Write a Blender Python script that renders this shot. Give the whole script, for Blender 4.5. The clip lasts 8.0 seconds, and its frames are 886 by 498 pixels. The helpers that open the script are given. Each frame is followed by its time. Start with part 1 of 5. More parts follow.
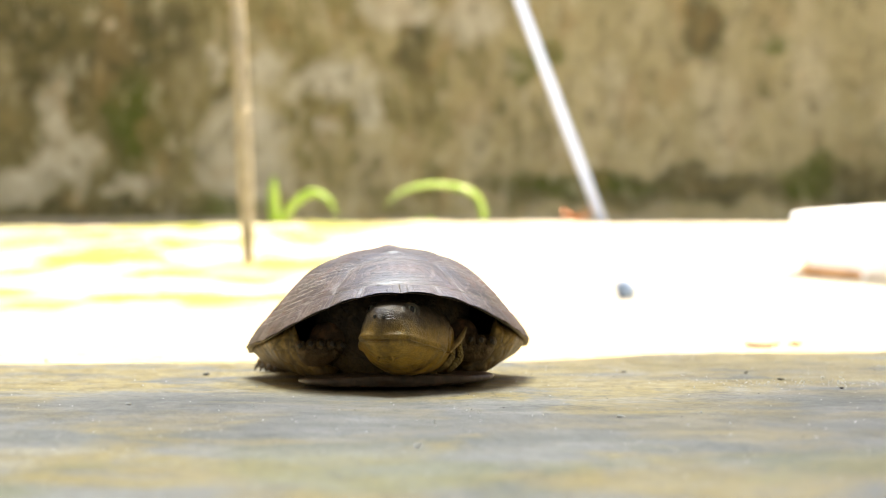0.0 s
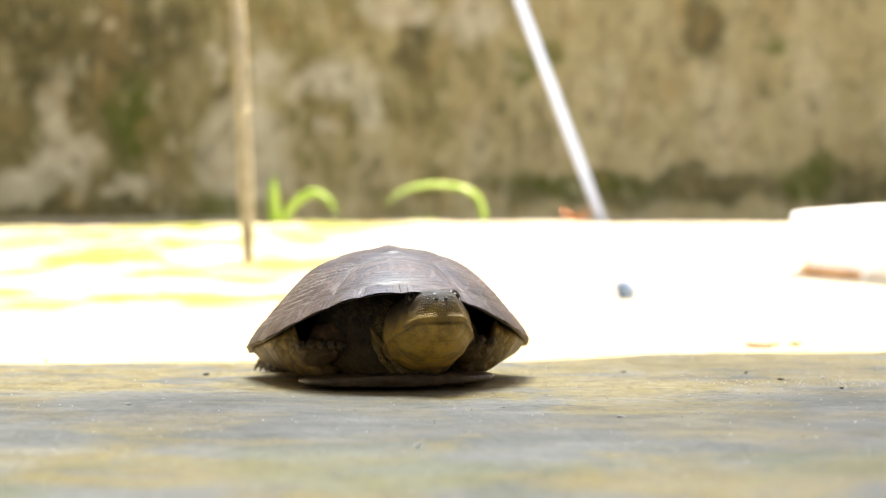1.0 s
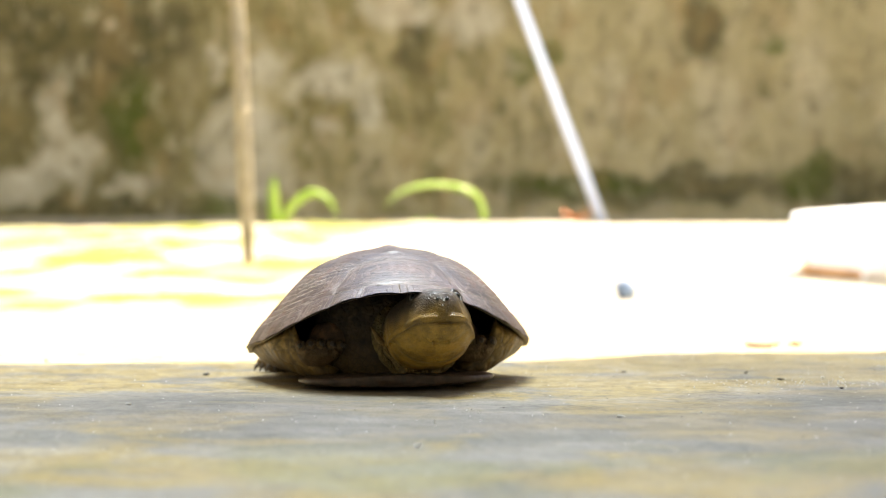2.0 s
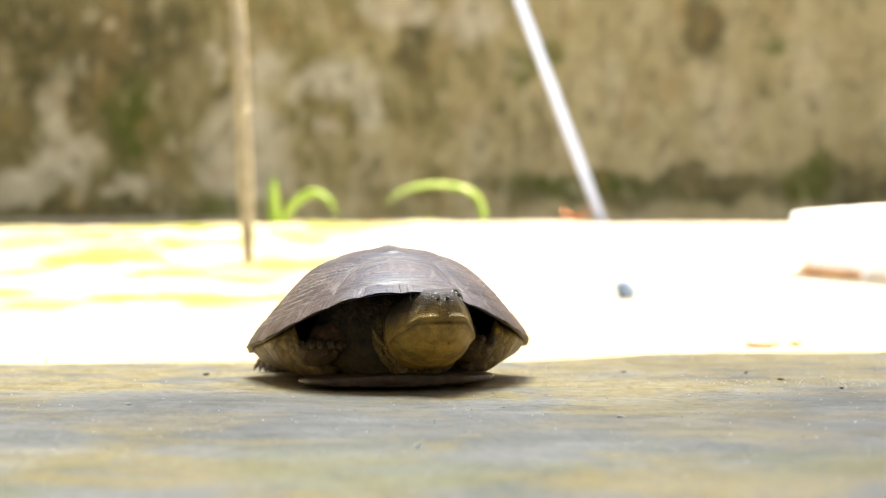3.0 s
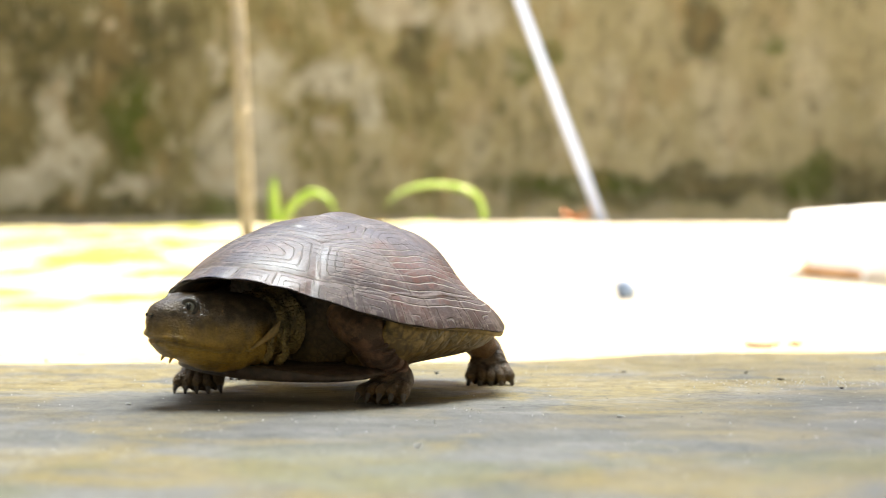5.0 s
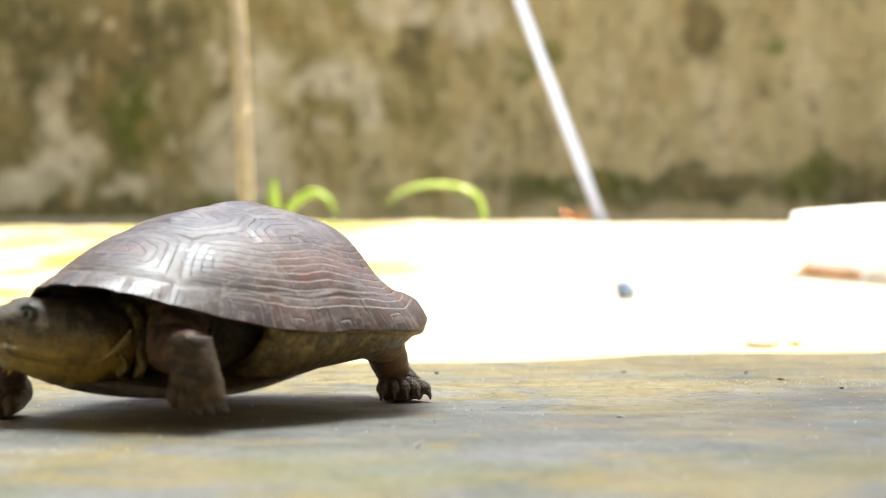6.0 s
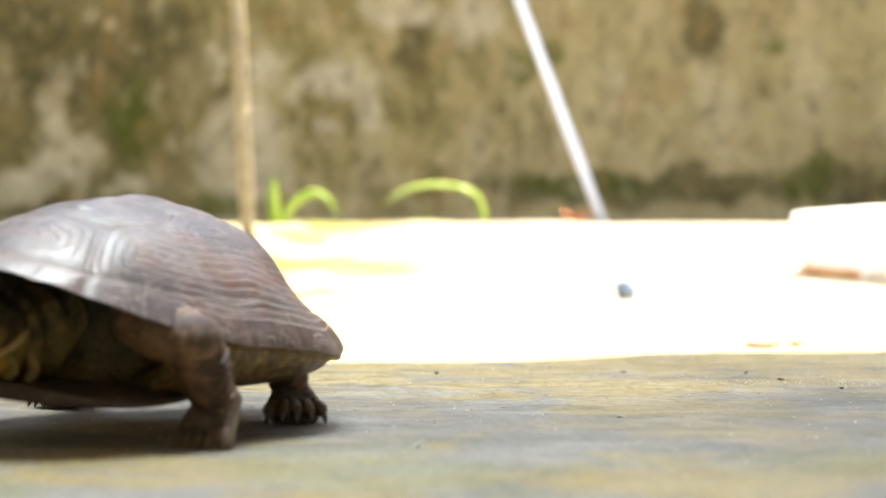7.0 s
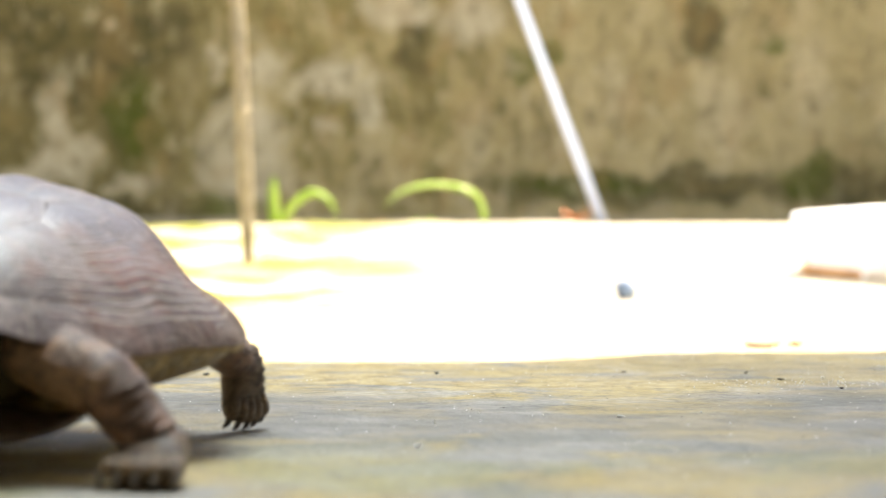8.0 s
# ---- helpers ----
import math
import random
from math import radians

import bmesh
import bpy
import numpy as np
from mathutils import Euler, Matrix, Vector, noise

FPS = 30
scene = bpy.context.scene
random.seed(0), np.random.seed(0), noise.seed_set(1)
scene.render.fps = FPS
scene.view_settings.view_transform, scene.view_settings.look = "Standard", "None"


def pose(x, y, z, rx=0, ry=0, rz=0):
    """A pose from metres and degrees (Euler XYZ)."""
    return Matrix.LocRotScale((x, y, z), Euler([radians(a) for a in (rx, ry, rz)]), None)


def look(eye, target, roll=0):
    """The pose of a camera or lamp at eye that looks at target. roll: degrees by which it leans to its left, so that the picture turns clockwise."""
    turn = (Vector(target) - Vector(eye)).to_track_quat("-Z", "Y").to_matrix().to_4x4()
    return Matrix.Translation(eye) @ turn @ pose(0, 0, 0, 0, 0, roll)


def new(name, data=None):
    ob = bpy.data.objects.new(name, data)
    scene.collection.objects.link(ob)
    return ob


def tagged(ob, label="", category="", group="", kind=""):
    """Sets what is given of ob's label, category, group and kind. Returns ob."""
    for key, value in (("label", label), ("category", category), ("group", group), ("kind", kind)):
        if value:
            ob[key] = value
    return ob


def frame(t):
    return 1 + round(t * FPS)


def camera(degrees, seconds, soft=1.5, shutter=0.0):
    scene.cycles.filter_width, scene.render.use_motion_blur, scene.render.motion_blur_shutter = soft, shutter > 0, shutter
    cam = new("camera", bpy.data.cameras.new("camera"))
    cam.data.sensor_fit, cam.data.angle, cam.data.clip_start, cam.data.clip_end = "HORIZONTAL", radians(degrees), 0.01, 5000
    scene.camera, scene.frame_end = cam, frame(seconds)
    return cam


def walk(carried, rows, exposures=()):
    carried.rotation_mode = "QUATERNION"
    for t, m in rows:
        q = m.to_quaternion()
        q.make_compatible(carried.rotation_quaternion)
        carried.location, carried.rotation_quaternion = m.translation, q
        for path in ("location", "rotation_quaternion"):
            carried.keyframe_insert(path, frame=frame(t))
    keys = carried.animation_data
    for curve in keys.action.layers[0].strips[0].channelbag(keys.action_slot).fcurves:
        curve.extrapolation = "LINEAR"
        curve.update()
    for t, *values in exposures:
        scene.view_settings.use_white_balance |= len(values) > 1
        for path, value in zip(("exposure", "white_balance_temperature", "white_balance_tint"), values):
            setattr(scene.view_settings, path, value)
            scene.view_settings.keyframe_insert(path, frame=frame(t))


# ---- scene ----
# The lens stands just above a concrete floor and looks level across it.
cam = camera(28.0, 8.0, soft=0.9, shutter=0.3)
cam.data.dof.use_dof = True
cam.data.dof.focus_distance = 0.95
cam.data.dof.aperture_fstop = 8.0
EYE = pose(0, 0, 0.076, 90.22, 0, 0)
walk(cam, [(0.0, EYE), (8.0, EYE)], exposures=[(0.0, 2.84, 7950, 14), (8.0, 2.84, 7950, 14)])

# ---- light: a high sun beyond the garden wall, blue sky ----
SUN_UP, SUN_TURN = 60.0, 45.0
world = bpy.data.worlds.new("sky")
scene.world = world
world.use_nodes = True
sky = world.node_tree.nodes.new("ShaderNodeTexSky")
sky.sky_type, sky.sun_disc = "NISHITA", False
sky.dust_density = 1.0
sky.sun_elevation, sky.sun_rotation = radians(SUN_UP), radians(SUN_TURN)
world.node_tree.links.new(sky.outputs[0], world.node_tree.nodes["Background"].inputs[0])
world.node_tree.nodes["Background"].inputs[1].default_value = 0.085
sun = new("sun", bpy.data.lights.new("sun", "SUN"))
sun.data.energy, sun.data.angle, sun.data.color = 3.5, radians(0.55), (1.0, 0.95, 0.86)
sun_way = Vector((math.sin(radians(SUN_TURN)) * math.cos(radians(SUN_UP)), math.cos(radians(SUN_TURN)) * math.cos(radians(SUN_UP)), math.sin(radians(SUN_UP))))
sun.matrix_basis = look(sun_way * 20, (0, 0, 0))
# added area lamp, unseen, under the added milky panes; supplies light from above the floor
added_top_light = new("added_top_light", bpy.data.lights.new("added_top_light", "AREA"))
added_top_light.data.shape, added_top_light.data.size, added_top_light.data.size_y = "RECTANGLE", 1.50, 1.52
added_top_light.data.energy, added_top_light.data.color = 34.0, (0.68, 0.85, 1.0)
added_top_light.matrix_basis = look((-0.07, 1.74, 3.17), (-0.07, 1.7401, 0))


# ---- materials ----
class Mat:
    """A small builder of node materials."""

    def __init__(self, name, rough=0.8, spec=0.5):
        self.m = bpy.data.materials.new(name)
        self.m.use_nodes = True
        self.t = self.m.node_tree
        self.b = self.t.nodes["Principled BSDF"]
        self.b.inputs["Roughness"].default_value = rough
        self.b.inputs["Specular IOR Level"].default_value = spec
        self.tc = self.node("ShaderNodeTexCoord")
        self.pos = self.tc.outputs["Object"]

    def node(self, kind, **props):
        n = self.t.nodes.new(kind)
        for k, v in props.items():
            setattr(n, k, v)
        return n

    def link(self, a, b):
        self.t.links.new(a, b)

    def scaled(self, s, at=(0, 0, 0), turn=(0, 0, 0), src=None):
        n = self.node("ShaderNodeMapping")
        n.inputs["Scale"].default_value = s
        n.inputs["Location"].default_value = at
        n.inputs["Rotation"].default_value = turn
        self.link(src or self.pos, n.inputs["Vector"])
        return n.outputs[0]

    def noise(self, scale, detail=4, rough=0.55, vec=None, warp=0.0):
        n = self.node("ShaderNodeTexNoise")
        n.inputs["Scale"].default_value = scale
        n.inputs["Detail"].default_value = detail
        n.inputs["Roughness"].default_value = rough
        n.inputs["Distortion"].default_value = warp
        self.link(vec or self.pos, n.inputs["Vector"])
        return n.outputs["Fac"]

    def voronoi(self, scale, feature="F1", vec=None, out="Distance", rnd=1.0):
        n = self.node("ShaderNodeTexVoronoi", feature=feature)
        n.inputs["Scale"].default_value = scale
        n.inputs["Randomness"].default_value = rnd
        self.link(vec or self.pos, n.inputs["Vector"])
        return n.outputs[out]

    def span(self, v, a, b, c=0.0, d=1.0, smooth=True):
        n = self.node("ShaderNodeMapRange", interpolation_type="SMOOTHSTEP" if smooth else "LINEAR")
        for i, x in zip((1, 2, 3, 4), (a, b, c, d)):
            n.inputs[i].default_value = x
        self.link(v, n.inputs[0])
        return n.outputs[0]

    def math(self, op, a, b=0.0):
        n = self.node("ShaderNodeMath", operation=op)
        for i, x in enumerate((a, b)):
            if isinstance(x, (int, float)):
                n.inputs[i].default_value = x
            else:
                self.link(x, n.inputs[i])
        return n.outputs[0]

    def mix(self, f, a, b, blend="MIX"):
        n = self.node("ShaderNodeMix", data_type="RGBA", blend_type=blend)
        for sock, x in ((n.inputs[0], f), (n.inputs[6], a), (n.inputs[7], b)):
            if isinstance(x, (int, float)):
                sock.default_value = x
            elif isinstance(x, tuple):
                sock.default_value = (*x, 1)
            else:
                self.link(x, sock)
        return n.outputs[2]

    def axis(self, i, src=None):
        n = self.node("ShaderNodeSeparateXYZ")
        self.link(src or self.pos, n.inputs[0])
        return n.outputs[i]

    def attr(self, name):
        n = self.node("ShaderNodeAttribute", attribute_name=name)
        return n.outputs["Fac"]

    def rand(self):
        return self.node("ShaderNodeObjectInfo").outputs["Random"]

    def world_pos(self):
        return self.node("ShaderNodeNewGeometry").outputs["Position"]

    def color(self, c):
        if isinstance(c, tuple):
            self.b.inputs["Base Color"].default_value = (*c, 1)
        else:
            self.link(c, self.b.inputs["Base Color"])
        return self

    def rough(self, r):
        self.link(r, self.b.inputs["Roughness"])
        return self

    def bump(self, h, depth=0.001, strength=1.0):
        n = self.node("ShaderNodeBump")
        n.inputs["Strength"].default_value = strength
        n.inputs["Distance"].default_value = depth
        self.link(h, n.inputs["Height"])
        if self.b.inputs["Normal"].is_linked:
            self.link(self.b.inputs["Normal"].links[0].from_socket, n.inputs["Normal"])
        self.link(n.outputs[0], self.b.inputs["Normal"])
        return self


def plain(name, c, rough=0.7, spec=0.4, grain=60.0, vary=0.25, bump=0.0005):
    m = Mat(name, rough, spec)
    dark = tuple(x * (1 - vary) for x in c)
    pale = tuple(min(1, x * (1 + vary)) for x in c)
    n = m.math("ADD", m.math("MULTIPLY", m.noise(grain), 0.6), m.math("MULTIPLY", m.noise(grain * 0.13), 0.4))
    m.color(m.mix(m.span(n, 0.35, 0.65), dark, pale))
    m.bump(m.noise(grain * 2, 5), bump)
    return m.m


def make_floor():
    m = Mat("weathered_concrete", 0.75, 0.35)
    p = m.pos
    big = m.noise(3.2, 5, 0.6, p, 0.6)
    mid = m.noise(13, 5, 0.65, p, 0.5)
    small = m.noise(48, 5, 0.7, p, 0.3)
    fine = m.noise(190, 4, 0.7, p)
    grit = m.noise(620, 3, 0.7, p)
    c = m.mix(m.span(big, 0.40, 0.60), (0.215, 0.218, 0.215), (0.31, 0.305, 0.275))
    c = m.mix(m.math("MULTIPLY", m.span(mid, 0.52, 0.66), 0.6), c, (0.15, 0.155, 0.155))
    ochre = m.math("MULTIPLY", m.span(m.noise(8.5, 5, 0.6, m.scaled((1, 1, 1), (3.1, 1.7, 0)), 0.5), 0.45, 0.60), m.span(small, 0.05, 0.62))
    c = m.mix(m.math("MULTIPLY", ochre, 0.9), c, (0.43, 0.33, 0.12))
    edge = m.math("MULTIPLY", m.span(m.axis(1), 0.93, 1.05), m.span(m.noise(11, 5, 0.65, m.scaled((1, 1.6, 1), (5.2, 0.9, 0)), 0.4), 0.37, 0.53))
    c = m.mix(m.math("MULTIPLY", edge, 0.9), c, m.mix(m.span(small, 0.35, 0.65), (0.36, 0.265, 0.085), (0.58, 0.47, 0.24)))
    pale = m.span(m.noise(17, 5, 0.6, m.scaled((1, 1, 1), (1.9, 8.2, 0)), 0.4), 0.54, 0.66)
    c = m.mix(m.math("MULTIPLY", pale, 0.55), c, (0.43, 0.41, 0.36))
    green = m.math("MULTIPLY", m.span(m.noise(9, 4, 0.5, m.scaled((1, 1, 1), (7.3, 4.4, 0)), 0.3), 0.47, 0.60), m.span(m.axis(1), 0.80, 0.60))
    c = m.mix(m.math("MULTIPLY", green, 0.6), c, (0.27, 0.275, 0.125))
    c = m.mix(m.math("MULTIPLY", m.span(small, 0.44, 0.30), 0.5), c, (0.11, 0.11, 0.11))
    c = m.mix(m.span(fine, 0.30, 0.58), m.mix(0.45, c, (0.06, 0.06, 0.06)), c)
    c = m.mix(m.span(grit, 0.62, 0.71), c, (0.55, 0.53, 0.48))
    c = m.mix(m.span(m.noise(480, 3, 0.7, m.scaled((1, 1, 1), (4, 9, 1))), 0.66, 0.72), c, (0.05, 0.045, 0.04))
    crack = m.span(m.voronoi(9, "DISTANCE_TO_EDGE", m.scaled((1, 1, 1), (0.3, 0.7, 0))), 0.012, 0.0)
    crack = m.math("MULTIPLY", crack, m.span(mid, 0.42, 0.55))
    c = m.mix(m.math("MULTIPLY", crack, 0.25), c, (0.07, 0.065, 0.06))
    grey = m.math("MULTIPLY", m.math("MULTIPLY", m.span(m.axis(1), 0.70, 0.80), m.span(m.axis(1), 1.00, 0.90)), m.span(m.noise(5.5, 5, 0.6, m.scaled((0.5, 1.6, 1), (2.2, 3.3, 0)), 0.5), 0.36, 0.56))
    c = m.mix(m.math("MULTIPLY", grey, 0.65), c, m.mix(m.span(small, 0.35, 0.65), (0.125, 0.123, 0.118), (0.205, 0.20, 0.19)))
    # uneven darker tone over the right part of the floor
    right_tone = m.math("MULTIPLY", m.span(m.axis(0), 0.02, 0.20), m.span(m.noise(4.0, 4, 0.55, m.scaled((1, 1, 1), (6.1, 2.4, 0)), 0.4), 0.30, 0.55))
    c = m.mix(m.math("MULTIPLY", right_tone, 0.38), c, (0.085, 0.08, 0.07))
    m.color(m.mix(1.0, c, (0.81, 0.78, 0.74), "MULTIPLY"))
    m.rough(m.span(mid, 0.3, 0.7, 0.55, 0.85))
    m.bump(big, 0.004, 0.6)
    m.bump(small, 0.0022)
    m.bump(m.math("ADD", fine, m.math("MULTIPLY", grit, 0.4)), 0.0012)
    return m.m


# Moss on the soil: centre x, y, half width, half depth, colour.
MOSS_GREEN, MOSS_YELLOW, MOSS_BROWN = (0.16, 0.19, 0.022), (0.24, 0.20, 0.030), (0.20, 0.15, 0.050)
SOIL_MOSS = [(-0.85, 3.80, 0.30, 0.16, MOSS_GREEN), (-0.95, 3.45, 0.20, 0.14, MOSS_YELLOW), (-0.64, 3.25, 0.10, 0.10, MOSS_YELLOW), (-0.38, 3.08, 0.19, 0.14, MOSS_YELLOW), (-0.13, 3.08, 0.09, 0.13, MOSS_YELLOW), (-0.33, 3.19, 0.10, 0.05, MOSS_BROWN), (-0.64, 2.66, 0.10, 0.07, MOSS_YELLOW), (-0.35, 2.55, 0.16, 0.03, MOSS_YELLOW), (0.33, 2.78, 0.07, 0.03, MOSS_YELLOW), (0.58, 2.60, 0.03, 0.03, MOSS_YELLOW)]


def make_soil():
    m = Mat("sandy_soil", 0.95, 0.15)
    p = m.pos
    c = m.mix(m.span(m.noise(5, 5), 0.35, 0.65), (0.36, 0.32, 0.25), (0.46, 0.42, 0.35))
    left = m.span(m.axis(0), 0.25, -0.35)
    moss = m.math("MULTIPLY", m.span(m.noise(6.0, 4, 0.5, m.scaled((1, 1, 1), (1.3, 0.4, 0)), 0.3), 0.44, 0.55), left)
    c = m.mix(moss, c, m.mix(m.span(m.noise(3.1, 3), 0.4, 0.6), (0.25, 0.205, 0.035), (0.17, 0.195, 0.03)))
    wob = m.math("MULTIPLY", m.math("SUBTRACT", m.noise(6.5, 5, 0.65), 0.5), 2.6)
    for x, y, a, b, tone in SOIL_MOSS:
        spot = m.node("ShaderNodeVectorMath", operation="LENGTH")
        m.link(m.scaled((1 / a, 1 / b, 0), (-x / a, -y / b, 0)), spot.inputs[0])
        c = m.mix(m.math("MULTIPLY", m.span(m.math("ADD", spot.outputs["Value"], wob), 1.15, 0.65), 0.62), c, tone)
    c = m.mix(m.span(m.noise(140, 4), 0.3, 0.6), m.mix(0.4, c, (0.12, 0.1, 0.07)), c)
    m.color(c)
    m.bump(m.noise(40, 6, 0.65), 0.01)
    return m.m


# Stains of the garden wall: centre x, z, half width, half height; dark ones, green ones and pale bare ones.
WALL_DARK = [(-1.0, 0.60, 0.24, 0.16), (-0.85, 0.70, 0.18, 0.12), (-0.88, 0.46, 0.10, 0.15), (-1.18, 0.72, 0.14, 0.09), (-0.09, 0.68, 0.06, 0.09), (0.73, 0.72, 0.06, 0.11), (0.55, 0.265, 0.5, 0.055), (1.12, 0.27, 0.25, 0.06), (-0.95, 0.20, 0.3, 0.035), (-0.62, 0.54, 0.03, 0.03)]
WALL_GREEN = [(-0.87, 0.45, 0.09, 0.15), (-0.6, 0.205, 0.10, 0.035), (0.4, 0.27, 0.25, 0.04), (1.02, 0.3, 0.1, 0.06), (0.23, 0.62, 0.05, 0.05), (0.30, 0.66, 0.05, 0.035), (0.93, 0.66, 0.05, 0.04)]
WALL_PALE = [(-1.09, 0.43, 0.045, 0.17), (-1.07, 0.34, 0.09, 0.09), (-1.19, 0.27, 0.10, 0.06), (-0.88, 0.275, 0.08, 0.03), (-0.56, 0.36, 0.13, 0.18), (-0.65, 0.62, 0.03, 0.05), (-0.50, 0.60, 0.05, 0.06), (-0.30, 0.57, 0.16, 0.05), (-0.20, 0.49, 0.05, 0.07), (-0.33, 0.43, 0.03, 0.03), (-0.13, 0.77, 0.12, 0.06), (0.08, 0.74, 0.09, 0.09), (-0.915, 0.735, 0.028, 0.02)]
WALL_STREAKS = [(0.50, 0.53, 0.05, 0.11), (0.79, 0.47, 0.08, 0.15), (1.04, 0.56, 0.06, 0.13), (0.33, 0.46, 0.04, 0.12), (0.60, 0.24, 0.06, 0.03), (0.10, 0.40, 0.05, 0.10)]


def make_wall():
    m = Mat("mossy_wall_plaster", 0.9, 0.2)
    p = m.pos
    warp = m.node("ShaderNodeTexNoise")
    warp.inputs["Scale"].default_value, warp.inputs["Detail"].default_value = 9.0, 6
    m.link(p, warp.inputs["Vector"])
    off = m.node("ShaderNodeVectorMath", operation="MULTIPLY_ADD")
    m.link(warp.outputs["Color"], off.inputs[0])
    off.inputs[1].default_value = (0.18, 0, 0.18)
    m.link(p, off.inputs[2])
    wp = off.outputs[0]

    def patches(rows):
        total = None
        for x, z, a, b in rows:
            v = m.scaled((1 / a, 0.0, 1 / b), (-(x + 0.09) / a, 0, -(z + 0.09) / b), src=wp)
            n = m.node("ShaderNodeVectorMath", operation="LENGTH")
            m.link(v, n.inputs[0])
            f = m.span(n.outputs["Value"], 1.25, 0.55)
            total = f if total is None else m.math("MAXIMUM", total, f)
        return total

    streak = m.noise(11, 4, 0.6, m.scaled((1, 1, 0.22)), 0.4)
    c = m.mix(m.span(m.noise(7, 5, 0.6, None, 0.5), 0.36, 0.64), (0.20, 0.165, 0.065), (0.34, 0.28, 0.14))
    c = m.mix(m.math("MULTIPLY", m.span(streak, 0.52, 0.64), 0.6), c, (0.46, 0.385, 0.24))
    c = m.mix(m.math("MULTIPLY", m.span(streak, 0.46, 0.36), 0.5), c, (0.13, 0.105, 0.04))
    c = m.mix(m.math("MULTIPLY", m.span(m.noise(14, 4, 0.6, m.scaled((1, 1, 0.7), (3, 2, 5)), 0.4), 0.54, 0.66), 0.6), c, (0.12, 0.10, 0.03))
    # broad tone: darker towards the left end, paler towards the right
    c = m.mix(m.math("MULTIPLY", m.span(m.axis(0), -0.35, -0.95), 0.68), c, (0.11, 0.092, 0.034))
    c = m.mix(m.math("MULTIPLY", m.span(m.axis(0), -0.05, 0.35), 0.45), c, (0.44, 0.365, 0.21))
    c = m.mix(m.math("MULTIPLY", patches(WALL_STREAKS), 0.38), c, (0.52, 0.45, 0.31))
    c = m.mix(m.math("MULTIPLY", patches(WALL_DARK), 0.9), c, m.mix(m.span(m.noise(20, 4), 0.35, 0.65), (0.045, 0.042, 0.016), (0.12, 0.10, 0.04)))
    c = m.mix(m.math("MULTIPLY", patches(WALL_PALE), 0.78), c, m.mix(m.span(m.noise(14, 4), 0.3, 0.7), (0.40, 0.36, 0.26), (0.56, 0.50, 0.38)))
    c = m.mix(m.math("MULTIPLY", patches(WALL_GREEN), 0.7), c, (0.062, 0.085, 0.006))
    c = m.mix(m.math("MULTIPLY", m.span(m.noise(19, 6, 0.75, m.scaled((1, 1, 0.6), (2, 0, 6)), 0.6), 0.50, 0.63), 0.62), c, (0.085, 0.072, 0.028))
    c = m.mix(m.math("MULTIPLY", m.span(m.noise(23, 6, 0.75, m.scaled((1, 1, 0.6), (8, 0, 3)), 0.6), 0.53, 0.66), 0.58), c, (0.50, 0.43, 0.29))
    rust = m.span(m.noise(8, 5, 0.7, m.scaled((1, 1, 0.6), (5, 0, 9)), 0.5), 0.52, 0.68)
    c = m.mix(m.math("MULTIPLY", rust, 0.4), c, (0.30, 0.19, 0.075))
    foot = m.math("MULTIPLY", m.span(m.axis(2), 0.188, 0.178), m.span(m.noise(7, 4), 0.35, 0.6, 0.4, 1.0))
    c = m.mix(m.math("MULTIPLY", foot, 0.75), c, (0.40, 0.36, 0.30))
    c = m.mix(m.math("MULTIPLY", m.span(m.noise(70, 5), 0.45, 0.7), 0.35), c, (0.09, 0.075, 0.035))
    m.color(m.mix(1.0, c, (1.00, 0.97, 0.95), "MULTIPLY"))
    m.bump(m.noise(6, 5), 0.02, 0.6)
    m.bump(m.noise(60, 5), 0.006)
    return m.m


